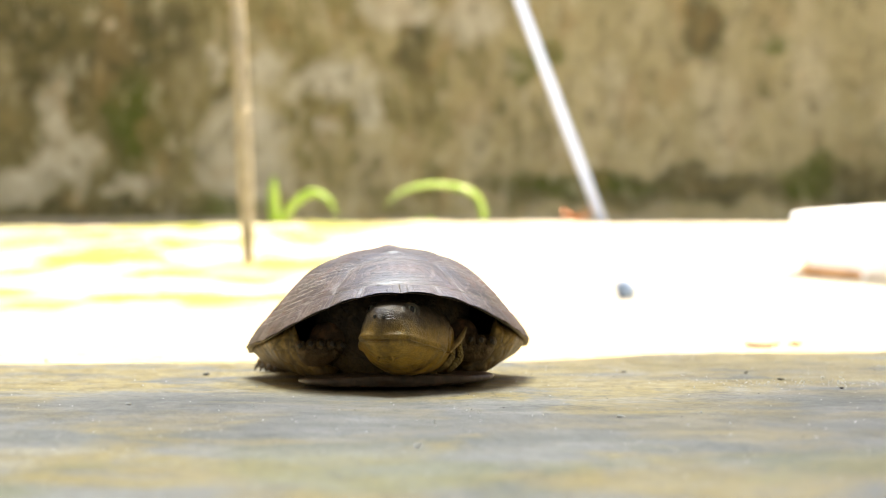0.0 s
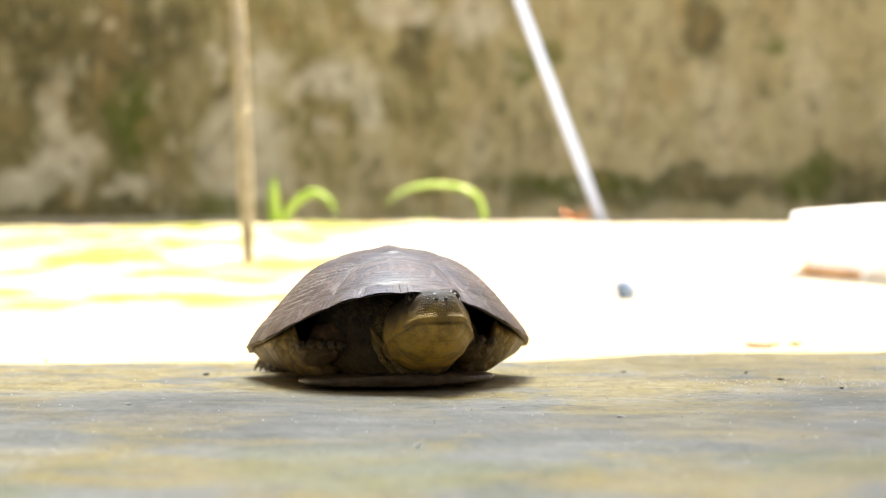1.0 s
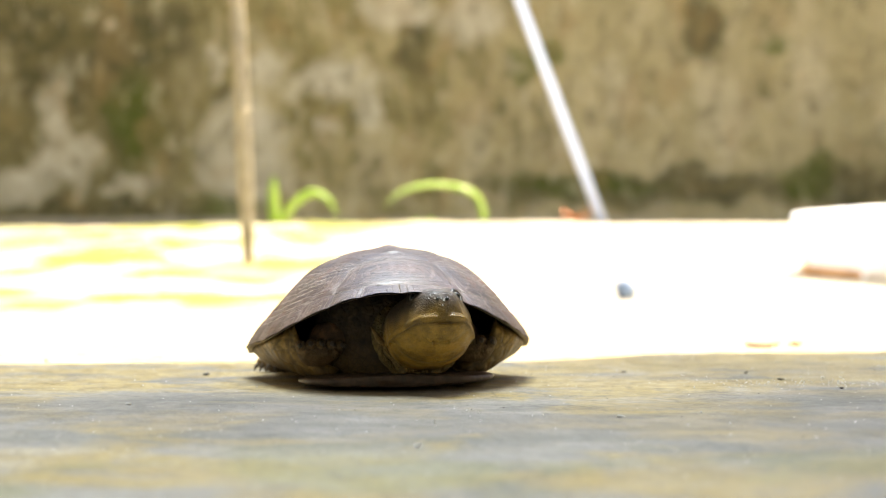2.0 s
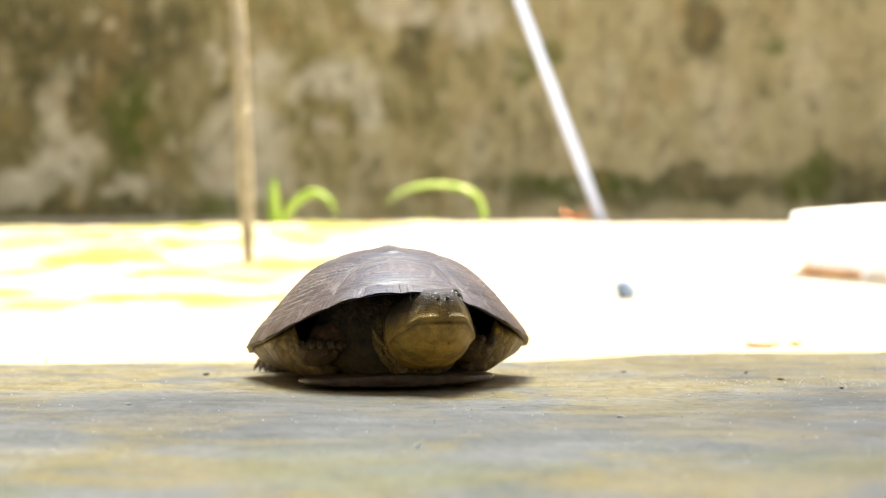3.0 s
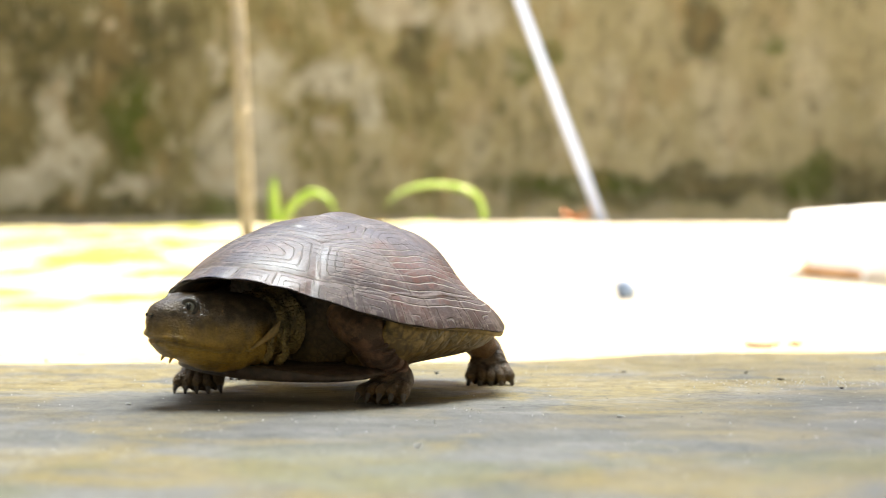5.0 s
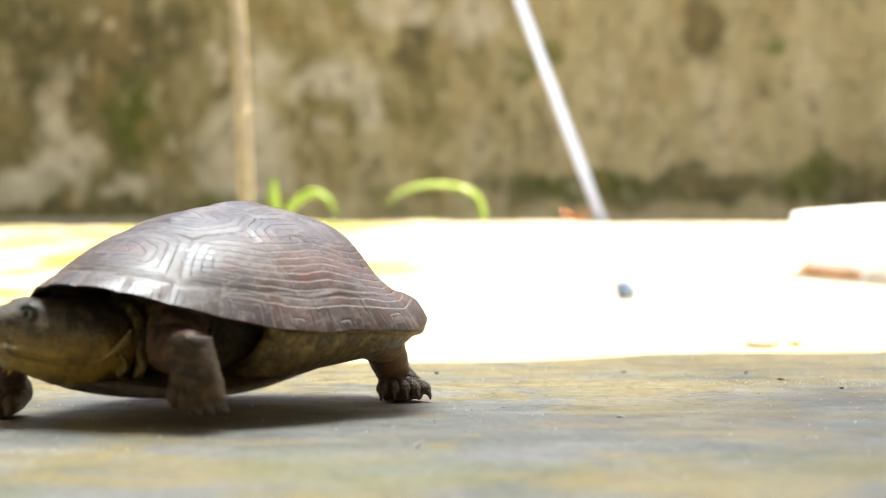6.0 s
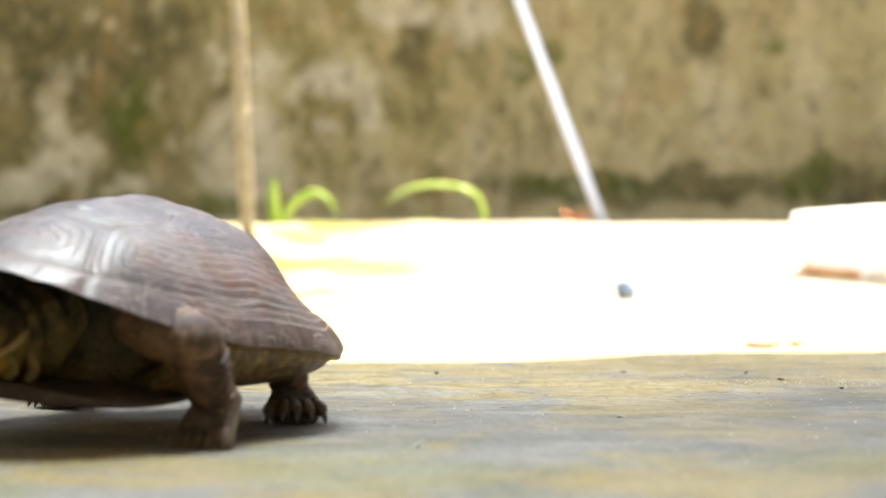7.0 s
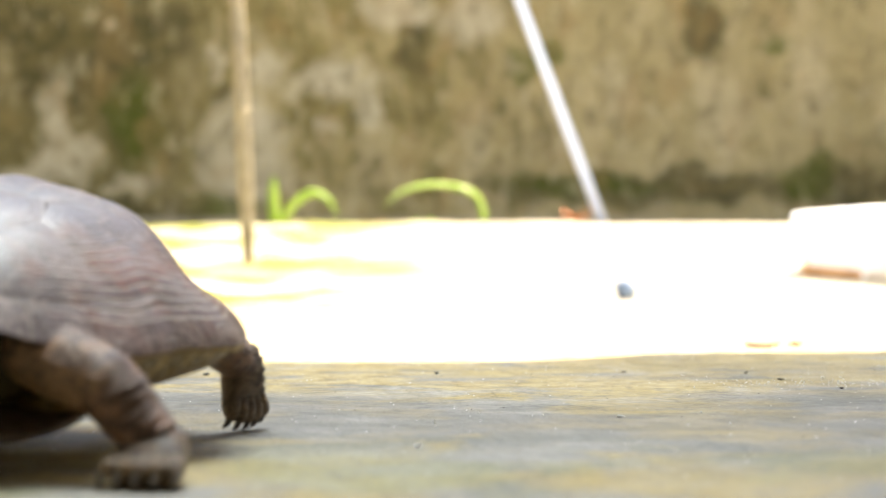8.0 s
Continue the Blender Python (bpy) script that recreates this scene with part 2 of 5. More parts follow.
def make_shell():
    """Horny plates: purplish brown with a dull gloss; pale growth lines follow the seams and run along the flanks."""
    m = Mat("horn_plate", 0.3, 0.75)
    e, tier = m.attr("seam"), m.attr("tier")
    wob = m.math("MULTIPLY", m.noise(45, 4), 0.9)
    wave = m.math("SINE", m.math("MULTIPLY", m.math("ADD", m.math("MULTIPLY", tier, 215), wob), 6.2832))
    band = m.math("MULTIPLY", m.span(tier, 0.009, 0.013), m.span(tier, 0.062, 0.044))
    rear = m.span(m.axis(0), 0.085, 0.03)
    flank = m.math("MULTIPLY", band, rear)
    ring = m.math("ADD", m.math("MULTIPLY", e, 250), m.math("MULTIPLY", m.noise(70, 3), 0.3))
    wave2 = m.math("SINE", m.math("MULTIPLY", ring, 6.2832))
    near = m.math("MULTIPLY", m.span(e, 0.026, 0.016), m.span(flank, 0.9, 0.2))
    worn = m.span(m.noise(40, 4, 0.7, m.scaled((1, 1, 1), (2, 7, 4))), 0.36, 0.56)
    ridge = m.math("MULTIPLY", m.span(wave, 0.74, 0.985), flank)
    ridge2 = m.math("MULTIPLY", m.span(wave2, 0.84, 0.995), near)
    line = m.math("MULTIPLY", m.math("MAXIMUM", m.math("MULTIPLY", m.span(ridge, 0.05, 0.7), m.math("ADD", m.math("MULTIPLY", worn, 0.6), 0.4)), m.math("MULTIPLY", m.math("MULTIPLY", m.span(ridge2, 0.35, 0.95), 0.6), worn)), 1.0)
    c = m.mix(m.span(m.noise(22, 5, 0.65), 0.33, 0.68), (0.066, 0.039, 0.036), (0.140, 0.084, 0.072))
    c = m.mix(m.math("MULTIPLY", m.span(m.noise(48, 5, 0.65, m.scaled((1, 1, 1), (9, 1, 3))), 0.47, 0.64), m.math("ADD", m.math("MULTIPLY", flank, 0.55), 0.25)), c, (0.25, 0.080, 0.040))
    c = m.mix(m.math("MULTIPLY", m.rand(), 0.2), c, (0.10, 0.082, 0.074))
    c = m.mix(m.math("MULTIPLY", line, 0.9), c, (0.52, 0.45, 0.37))
    c = m.mix(m.math("MULTIPLY", m.span(e, 0.0009, 0.0002), 0.5), c, (0.20, 0.145, 0.105))
    scratch = m.span(m.noise(150, 4, 0.75, m.scaled((1, 0.12, 1), turn=(0, 0, 0.5))), 0.53, 0.64)
    scratch2 = m.span(m.noise(170, 4, 0.75, m.scaled((0.12, 1, 1), turn=(0, 0, 0.3))), 0.54, 0.64)
    scratch = m.math("MAXIMUM", scratch, scratch2)
    c = m.mix(m.math("MULTIPLY", scratch, 0.62), c, (0.36, 0.28, 0.25))
    dust = m.span(m.noise(420, 3, 0.7), 0.56, 0.70)
    c = m.mix(m.math("MULTIPLY", dust, 0.35), c, (0.30, 0.27, 0.24))
    speck = m.span(m.noise(1150, 3, 0.7), 0.55, 0.68)
    c = m.mix(m.math("MULTIPLY", speck, 0.38), c, (0.30, 0.25, 0.22))
    c = m.mix(m.math("MULTIPLY", m.span(m.noise(900, 3, 0.7, m.scaled((1, 1, 1), (3, 3, 8))), 0.56, 0.66), 0.6), c, (0.03, 0.022, 0.018))
    pits = m.span(m.voronoi(48, "F1", None, "Distance"), 0.09, 0.05)
    c = m.mix(m.math("MULTIPLY", pits, m.span(m.noise(30, 2, 0.5, m.scaled((1, 1, 1), (4, 4, 1))), 0.56, 0.6)), c, (0.03, 0.022, 0.018))
    m.color(c)
    m.rough(m.math("ADD", m.span(m.noise(46, 4), 0.3, 0.7, 0.34, 0.50), m.math("MULTIPLY", m.math("MAXIMUM", scratch, line), 0.14)))
    m.bump(m.math("ADD", ridge, m.math("MULTIPLY", ridge2, 0.9)), 0.00075)
    m.bump(m.span(e, 0.0, 0.0012), 0.0004)
    m.bump(m.math("ADD", m.noise(330, 5, 0.75), m.math("MULTIPLY", scratch, 0.35)), 0.00013)
    m.bump(m.noise(90, 4, 0.6, m.scaled((1, 0.5, 1))), 0.00025)
    return m.m


def make_skin(name, top, belly, z0, z1, scale=330.0, rough=0.5, spots=0.5, relief=1.0, line=""):
    """Scaly skin, dark above and yellowish below, in the part's own space."""
    m = Mat(name, rough, 0.45)
    z = m.math("ADD", m.axis(2), m.math("MULTIPLY", m.math("SUBTRACT", m.noise(90, 4), 0.5), (z1 - z0) * 1.2))
    f = m.span(z, z0, z1)
    mott = m.span(m.noise(140, 4, 0.6), 0.42, 0.62)
    up = m.mix(mott, tuple(x * 0.55 for x in top), tuple(x * 1.35 for x in top))
    low = m.mix(m.span(m.noise(95, 5, 0.65, m.scaled((1, 1, 0.7), (5, 2, 1))), 0.42, 0.66), belly, tuple(x * (1 - 0.6 * spots) for x in belly))
    cells = m.voronoi(scale, "DISTANCE_TO_EDGE")
    c = m.mix(f, low, up)
    c = m.mix(m.math("MULTIPLY", m.span(cells, 0.12, 0.0), 0.35), c, (0.03, 0.025, 0.02))
    if line:
        c = m.mix(m.math("MULTIPLY", m.attr(line), 0.5), c, (0.030, 0.022, 0.014))
    m.color(c)
    m.bump(m.span(cells, 0.0, 0.3), 0.0004 * relief)
    m.bump(m.noise(220, 4, 0.65), 0.0005 * relief)
    m.bump(m.noise(75, 3, 0.6), 0.001 * relief)
    return m.m


def make_rim():
    """Underside of the rim: shade painted dark at the front, yellowish with brown stains along the flanks."""
    m = Mat("underside_horn", 0.45, 0.4)
    stain = m.span(m.noise(60, 5, 0.6), 0.38, 0.62)
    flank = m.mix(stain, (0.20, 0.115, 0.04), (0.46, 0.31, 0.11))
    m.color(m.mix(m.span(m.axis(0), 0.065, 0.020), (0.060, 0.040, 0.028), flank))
    m.bump(m.noise(120, 4), 0.0008)
    return m.m


FLOOR_MAT = make_floor()
SOIL_MAT = make_soil()
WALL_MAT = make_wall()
SHELL_MAT = make_shell()
RIM_MAT = make_rim()
BRIDGE_MAT = make_skin("bridge_horn", (0.31, 0.195, 0.060), (0.19, 0.115, 0.040), 0.0, 0.03, 130, 0.4, 0.9)
PLASTRON_MAT = make_skin("plastron_horn", (0.09, 0.055, 0.035), (0.09, 0.055, 0.035), -1, 1, 60, 0.4, 0.7)
HEAD_MAT = make_skin("head_skin", (0.125, 0.090, 0.058), (0.54, 0.33, 0.070), -0.006, 0.008, 700, 0.28, 0.9, 0.55, "gape")
LID_MAT = plain("eyelid_skin", (0.045, 0.037, 0.028), 0.3, 0.5, 500, 0.4, 0.0003)
NECK_MAT = make_skin("neck_skin", (0.20, 0.145, 0.06), (0.40, 0.28, 0.10), -0.010, 0.006, 420, 0.5, 0.5, 1.6)
# skin inside the shell; the shade of the hollow is put into its colour
SHADED_SKIN_MAT = make_skin("shaded_inner_skin", (0.058, 0.036, 0.019), (0.20, 0.125, 0.045), -0.004, 0.035, 300, 0.6, 0.5)
LEG_MAT = make_skin("leg_skin", (0.185, 0.095, 0.055), (0.32, 0.165, 0.070), -0.012, 0.003, 850, 0.36, 0.8, 0.7)
UPPER_LEG_MAT = make_skin("upper_leg_skin", (0.25, 0.140, 0.080), (0.36, 0.20, 0.085), -0.012, 0.003, 900, 0.34, 0.7, 0.6)
FOOT_MAT = make_skin("foot_skin", (0.135, 0.088, 0.054), (0.26, 0.165, 0.080), -0.006, 0.004, 650, 0.4, 0.6, 1.3)
CLAW_MAT = plain("claw_horn", (0.11, 0.09, 0.075), 0.35, 0.5, 400, 0.3, 0.0002)
EYE_MAT = plain("eyeball", (0.21, 0.22, 0.19), 0.12, 0.6, 300, 0.3, 0.0)
PUPIL_MAT = plain("pupil", (0.008, 0.007, 0.006), 0.08, 0.6, 300, 0.1, 0.0)
FOLD_MAT = plain("pale_skin_fold", (0.31, 0.205, 0.080), 0.5, 0.4, 260, 0.35, 0.0004)
BAMBOO_MAT = plain("weathered_bamboo", (0.27, 0.23, 0.16), 0.6, 0.4, 30, 0.3, 0.0006)
PIPE_MAT = plain("white_plastic_pipe", (0.76, 0.82, 1.0), 0.22, 0.5, 20, 0.06, 0.0002)
LIME_MAT = plain("whitewash", (0.86, 0.87, 0.90), 0.85, 0.2, 25, 0.08, 0.002)
BRICK_MAT = plain("orange_brick", (0.52, 0.27, 0.13), 0.9, 0.2, 40, 0.35, 0.002)
WASHED_MAT = plain("limewashed_brick", (0.70, 0.56, 0.45), 0.9, 0.2, 18, 0.3, 0.002)
BLUE_MAT = plain("faded_blue_plastic", (0.15, 0.22, 0.34), 0.5, 0.4, 60, 0.2, 0.0003)
LITTER_MAT = plain("dry_leaf", (0.34, 0.20, 0.08), 0.8, 0.3, 90, 0.5, 0.0008)
RED_LITTER_MAT = plain("rusty_leaf", (0.40, 0.13, 0.05), 0.8, 0.3, 90, 0.4, 0.0008)
PALE_GRIT_MAT = plain("pale_grit", (0.62, 0.60, 0.56), 0.5, 0.5, 300, 0.25, 0.0003)
DARK_GRIT_MAT = plain("dark_crumb", (0.035, 0.028, 0.02), 0.7, 0.4, 300, 0.4, 0.0004)
CEMENT_MAT = plain("grey_cement", (0.36, 0.35, 0.33), 0.85, 0.25, 12, 0.2, 0.002)
# tone of the added unseen walls; sets the light bounced to the turtle
BLOCKER_MAT = plain("blocker_brown", (0.16, 0.14, 0.11), 0.85, 0.25, 12, 0.3, 0.002)
TIMBER_MAT = plain("dark_timber", (0.16, 0.11, 0.07), 0.7, 0.3, 25, 0.35, 0.001)


def make_leaf():
    m = Mat("grass_blade", 0.2, 0.9)
    c = m.mix(m.span(m.noise(60, 3, 0.5, m.scaled((1, 1, 0.2))), 0.3, 0.7), (0.30, 0.46, 0.07), (0.50, 0.64, 0.20))
    m.color(c)
    thin = m.node("ShaderNodeBsdfTranslucent")
    m.link(c, thin.inputs[0])
    both = m.node("ShaderNodeMixShader")
    both.inputs[0].default_value = 0.45
    m.link(m.b.outputs[0], both.inputs[1])
    m.link(thin.outputs[0], both.inputs[2])
    m.link(both.outputs[0], m.t.nodes["Material Output"].inputs["Surface"])
    m.bump(m.noise(300, 2, 0.5, m.scaled((1, 1, 0.05))), 0.0004)
    return m.m


def make_milky():
    m = Mat("milky_plastic", 0.5, 0.4)
    m.color(m.mix(m.span(m.noise(6, 4), 0.3, 0.7), (0.62, 0.66, 0.70), (0.74, 0.77, 0.80)))
    thin = m.node("ShaderNodeBsdfTranslucent")
    thin.inputs[0].default_value = (0.7, 0.78, 0.85, 1)
    both = m.node("ShaderNodeMixShader")
    both.inputs[0].default_value = 0.5
    m.link(m.b.outputs[0], both.inputs[1])
    m.link(thin.outputs[0], both.inputs[2])
    m.link(both.outputs[0], m.t.nodes["Material Output"].inputs["Surface"])
    return m.m


MILKY_MAT = make_milky()
LEAF_MAT = make_leaf()


# ---- mesh helpers ----
def mesh_of(name, bm, mat, smooth=True):
    me = bpy.data.meshes.new(name)
    bmesh.ops.recalc_face_normals(bm, faces=bm.faces)
    bm.to_mesh(me)
    bm.free()
    me.materials.append(mat)
    if smooth:
        me.polygons.foreach_set("use_smooth", [True] * len(me.polygons))
    return me


def part(name, bm, mat, parent=None, label="", m=None, smooth=True):
    """Links a bmesh as one mesh object, under a thing or a part."""
    ob = new(name, mesh_of(name, bm, mat, smooth))
    ob.parent = parent
    if m is not None:
        ob.matrix_basis = m
    if label:
        ob["label"] = label
    return ob


def loft(rings, bm=None, cap=True):
    """Skins a row of closed rings, each a list of points."""
    bm = bm or bmesh.new()
    vs = [[bm.verts.new(p) for p in r] for r in rings]
    n = len(vs[0])
    for a, b in zip(vs, vs[1:]):
        for i in range(n):
            bm.faces.new((a[i], a[(i + 1) % n], b[(i + 1) % n], b[i]))
    if cap:
        bm.faces.new(vs[0])
        bm.faces.new(vs[-1][::-1])
    return bm


def oval(x, y, z, a, b, n=24, power=2.0, low=None):
    """A ring in the plane across the x axis: half width a, half height b (below the middle: low), superelliptic."""
    out = []
    for i in range(n):
        t = 2 * math.pi * i / n
        c, s = math.cos(t), math.sin(t)
        h = b if s >= 0 else (low if low is not None else b)
        out.append((x, y + a * math.copysign(abs(c) ** (2 / power), c), z + h * math.copysign(abs(s) ** (2 / power), s)))
    return out


def smoothed(rows, n):
    """Catmull-Rom through rows of numbers, n steps a span."""
    rows = [np.array(r, float) for r in rows]
    p = [2 * rows[0] - rows[1], *rows, 2 * rows[-1] - rows[-2]]
    out = []
    for i in range(1, len(p) - 2):
        a, b, c, d = p[i - 1:i + 3]
        for k in range(n):
            t = k / n
            out.append(0.5 * (2 * b + (c - a) * t + (2 * a - 5 * b + 4 * c - d) * t * t + (3 * b - a - 3 * c + d) * t ** 3))
    out.append(rows[-1])
    return out


def rough_up(bm, amount, scale, seed=0.0):
    for v in bm.verts:
        v.normal_update()
    moves = [(v, v.normal * (noise.noise(v.co * scale + Vector((seed, seed * 0.7, 0))) * amount)) for v in bm.verts]
    for v, d in moves:
        v.co += d
    return bm


def box(bm, a, b, bevel=0.0):
    c = [(p + q) / 2 for p, q in zip(a, b)]
    s = [abs(q - p) for p, q in zip(a, b)]
    made = bmesh.ops.create_cube(bm, size=1, matrix=Matrix.LocRotScale(c, None, s))
    if bevel:
        edges = list({e for v in made["verts"] for e in v.link_edges})
        bmesh.ops.bevel(bm, geom=edges, offset=bevel, segments=3, affect="EDGES", profile=0.5)
    return bm


def tube(path, radii, n=12, flat=1.0):
    """A round bar along a path of points."""
    rings = []
    pts = [Vector(p) for p in path]
    for i, p in enumerate(pts):
        d = (pts[min(i + 1, len(pts) - 1)] - pts[max(i - 1, 0)]).normalized()
        u = d.cross(Vector((0, 1, 0.01))).normalized()
        w = d.cross(u)
        rings.append([tuple(p + radii[i] * (u * math.cos(2 * math.pi * k / n) + w * flat * math.sin(2 * math.pi * k / n))) for k in range(n)])
    return loft(rings)


# ---- the setting ----
def bank(x, y):
    """Height of the yard's ground: under the floor, then a bank that rises to the foot of the wall."""
    if y < 2.2:
        return -0.05
    t = min(1.0, max(0.0, (y - 2.5) / 1.55))
    rise = 0.150 * (t * 0.85 + 0.15 * t * t * (3 - 2 * t))
    base = -0.05 + 0.046 * min(1.0, (y - 2.2) / 0.2)
    bumps = 0.010 * noise.noise(Vector((x * 2.1, y * 2.1, 3.0))) + 0.004 * noise.noise(Vector((x * 9, y * 9, 1.0)))
    side = 0.006 * math.sin((x + 0.5) * 1.7)
    return base + rise + (bumps + side) * min(1.0, max(0.0, (y - 2.3) / 0.4))


def make_ground():
    xs = [-400, -60, -12, -5] + [i * 0.05 for i in range(-60, 61)] + [5, 12, 60, 400]
    ys = [-400, -60, -12, -3, 0, 1.5, 2.2] + [2.25 + i * 0.05 for i in range(56)] + [5.6, 12, 60, 400]
    bm = bmesh.new()
    vs = [[bm.verts.new((x, y, bank(min(3, max(-3, x)), min(5.0, y)))) for x in xs] for y in ys]
    for a, b in zip(vs, vs[1:]):
        for i in range(len(xs) - 1):
            bm.faces.new((a[i], a[i + 1], b[i + 1], b[i]))
    tagged(part("ground", bm, SOIL_MAT), "pale sandy soil with yellow moss patches rising to a wall", "ground", kind="structure")


def make_slab():
    xs = [-4, -2.5, -1.6, -1.1] + [i * 0.02 for i in range(-45, 46)] + [1.1, 1.6, 2.5, 4]
    ys = [-2.0, -1, 0] + [0.2 + i * 0.02 for i in range(90)] + [2.0 + i * 0.05 for i in range(10)]

    def top(x, y):
        lift = 0.0012 * noise.noise(Vector((x * 7, y * 7, 0))) + 0.0005 * noise.noise(Vector((x * 31, y * 31, 5)))
        return lift * (0.3 if y < 0.9 else 1.0) - 0.0005

    bm = bmesh.new()
    vs = [[bm.verts.new((x, y, top(x, y))) for x in xs] for y in ys]
    for a, b in zip(vs, vs[1:]):
        for i in range(len(xs) - 1):
            bm.faces.new((a[i], a[i + 1], b[i + 1], b[i]))
    rim = [vs[0][i] for i in range(len(xs))] + [r[-1] for r in vs[1:]] + [vs[-1][i] for i in range(len(xs) - 2, -1, -1)] + [r[0] for r in vs[-2:0:-1]]
    low = [bm.verts.new((v.co.x, v.co.y, -0.12)) for v in rim]
    for i in range(len(rim)):
        j = (i + 1) % len(rim)
        bm.faces.new((rim[i], low[i], low[j], rim[j]))
    tagged(part("floor", bm, FLOOR_MAT), "worn grey concrete floor with ochre stains", "floor", kind="structure")


def make_garden_wall():
    bm = bmesh.new()
    xs = [i * 0.06 for i in range(-42, 82)]
    zs = [-0.1 + i * 0.06 for i in range(39)]
    front = [[bm.verts.new((x, 5.0 + 0.012 * noise.noise(Vector((x * 2, z * 2, 9))) + 0.006 * noise.noise(Vector((x * 9, z * 9, 2))), z)) for x in xs] for z in zs]
    for a, b in zip(front, front[1:]):
        for i in range(len(xs) - 1):
            bm.faces.new((a[i], a[i + 1], b[i + 1], b[i]))
    rim = front[0] + [r[-1] for r in front[1:]] + front[-1][-2::-1] + [r[0] for r in front[-2:0:-1]]
    back = [bm.verts.new((v.co.x, 5.2, v.co.z)) for v in rim]
    for i in range(len(rim)):
        j = (i + 1) % len(rim)
        bm.faces.new((rim[i], back[i], back[j], rim[j]))
    bm.faces.new(back)
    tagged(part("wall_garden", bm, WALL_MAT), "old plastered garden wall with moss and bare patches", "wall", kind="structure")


# Unseen blockers, added to shape the light: a flat sheet on posts shades the near floor; milky panes in it sit over the
# added lamp; walls behind and beside the lens close the place and cut stray light.
BLOCKER_Z, BLOCKER_NEAR, BLOCKER_X0, BLOCKER_X1, PANE_X0, PANE_X1, PANE_NEAR = 3.2, 0.30, -1.9, 3.1, -0.85, 0.72, 0.90


def blocker_edge(x):
    """Far edge of the added sheet, shaped to set the floor's shadow line: uneven, further out on the right."""
    def step(a, b):
        u = min(1.0, max(0.0, (x - a) / (b - a)))
        return u * u * (3 - 2 * u)
    return 2.555 + 0.035 * step(0.95, 1.2) + 0.125 * step(1.33, 1.52) + 0.010 * noise.noise(Vector((x * 3.1, 0, 0))) + 0.006 * noise.noise(Vector((x * 11, 4, 0)))


def blocker_sheet(name, x0, x1, z0, z1, mat, label, y0=BLOCKER_NEAR):
    bm = bmesh.new()
    n = max(8, int((x1 - x0) * 80))
    xs = [x0 + (x1 - x0) * k / n for k in range(n + 1)]
    far, near = [blocker_edge(x) for x in xs], [y0] * (n + 1)
    loops = [[bm.verts.new((x, y, z)) for x, y in zip(xs, ys)] for ys, z in ((near, z0), (far, z0), (far, z1), (near, z1))]
    loops.append(loops[0])
    for a, b in zip(loops, loops[1:]):
        for i in range(n):
            bm.faces.new((a[i], a[i + 1], b[i + 1], b[i]))
    bm.faces.new([l[0] for l in loops[:4]])
    bm.faces.new([l[-1] for l in loops[:4]][::-1])
    tagged(part(name, bm, mat, smooth=False), label, "roof", kind="structure")


def make_blockers():
    # wall and overhang added behind the lens, out of view, to block sky light
    bm = bmesh.new()
    box(bm, (-5, -0.5, -0.1), (5, -0.3, 3.4), 0.01)
    tagged(part("back_blocker", bm, BLOCKER_MAT, smooth=False), "unseen plain brown wall added behind the lens to block light", "wall", kind="structure")
    bm = box(bmesh.new(), (-5, -0.5, 3.4), (5, BLOCKER_NEAR + 0.04, 3.5))
    box(bm, (PANE_X0, BLOCKER_NEAR + 0.002, BLOCKER_Z + 0.024), (PANE_X1, PANE_NEAR + 0.04, BLOCKER_Z + 0.06))
    tagged(part("top_blocker", bm, BLOCKER_MAT, smooth=False), "unseen overhang added above the lens to block light", "roof", kind="structure")
    blocker_sheet("pane_blocker", PANE_X0, PANE_X1, BLOCKER_Z + 0.01, BLOCKER_Z + 0.022, MILKY_MAT, "unseen milky plastic panes added over the overhead lamp", PANE_NEAR)
    blocker_sheet("sun_blocker", PANE_X1 + 0.002, BLOCKER_X1, BLOCKER_Z, BLOCKER_Z + 0.06, CEMENT_MAT, "unseen plain grey flat sheet added to shade the floor")
    blocker_sheet("sun_blocker", BLOCKER_X0, PANE_X0 - 0.002, BLOCKER_Z, BLOCKER_Z + 0.06, CEMENT_MAT, "unseen plain grey flat sheet added to shade the floor")
    # side walls added out of view to cut low light from the sides
    for name, x in (("left_blocker", -2.1), ("right_blocker", 3.1)):
        bm = box(bmesh.new(), (x, -0.5, -0.1), (x + 0.2, 5.2, 2.8), 0.01)
        tagged(part(name, bm, BLOCKER_MAT, smooth=False), "unseen plain brown side wall added to block low sky light", "wall", kind="structure")
    for x in (-1.8, 3.0):
        for y in (1.15, 2.3):
            bm = box(bmesh.new(), (x - 0.06, y - 0.06, -0.1), (x + 0.06, y + 0.06, BLOCKER_Z), 0.008)
            tagged(part("blocker_post", bm, TIMBER_MAT, smooth=False), "unseen square dark timber post added under the shading sheet", "post", kind="structure")


make_ground()
make_slab()
make_garden_wall()
make_blockers()


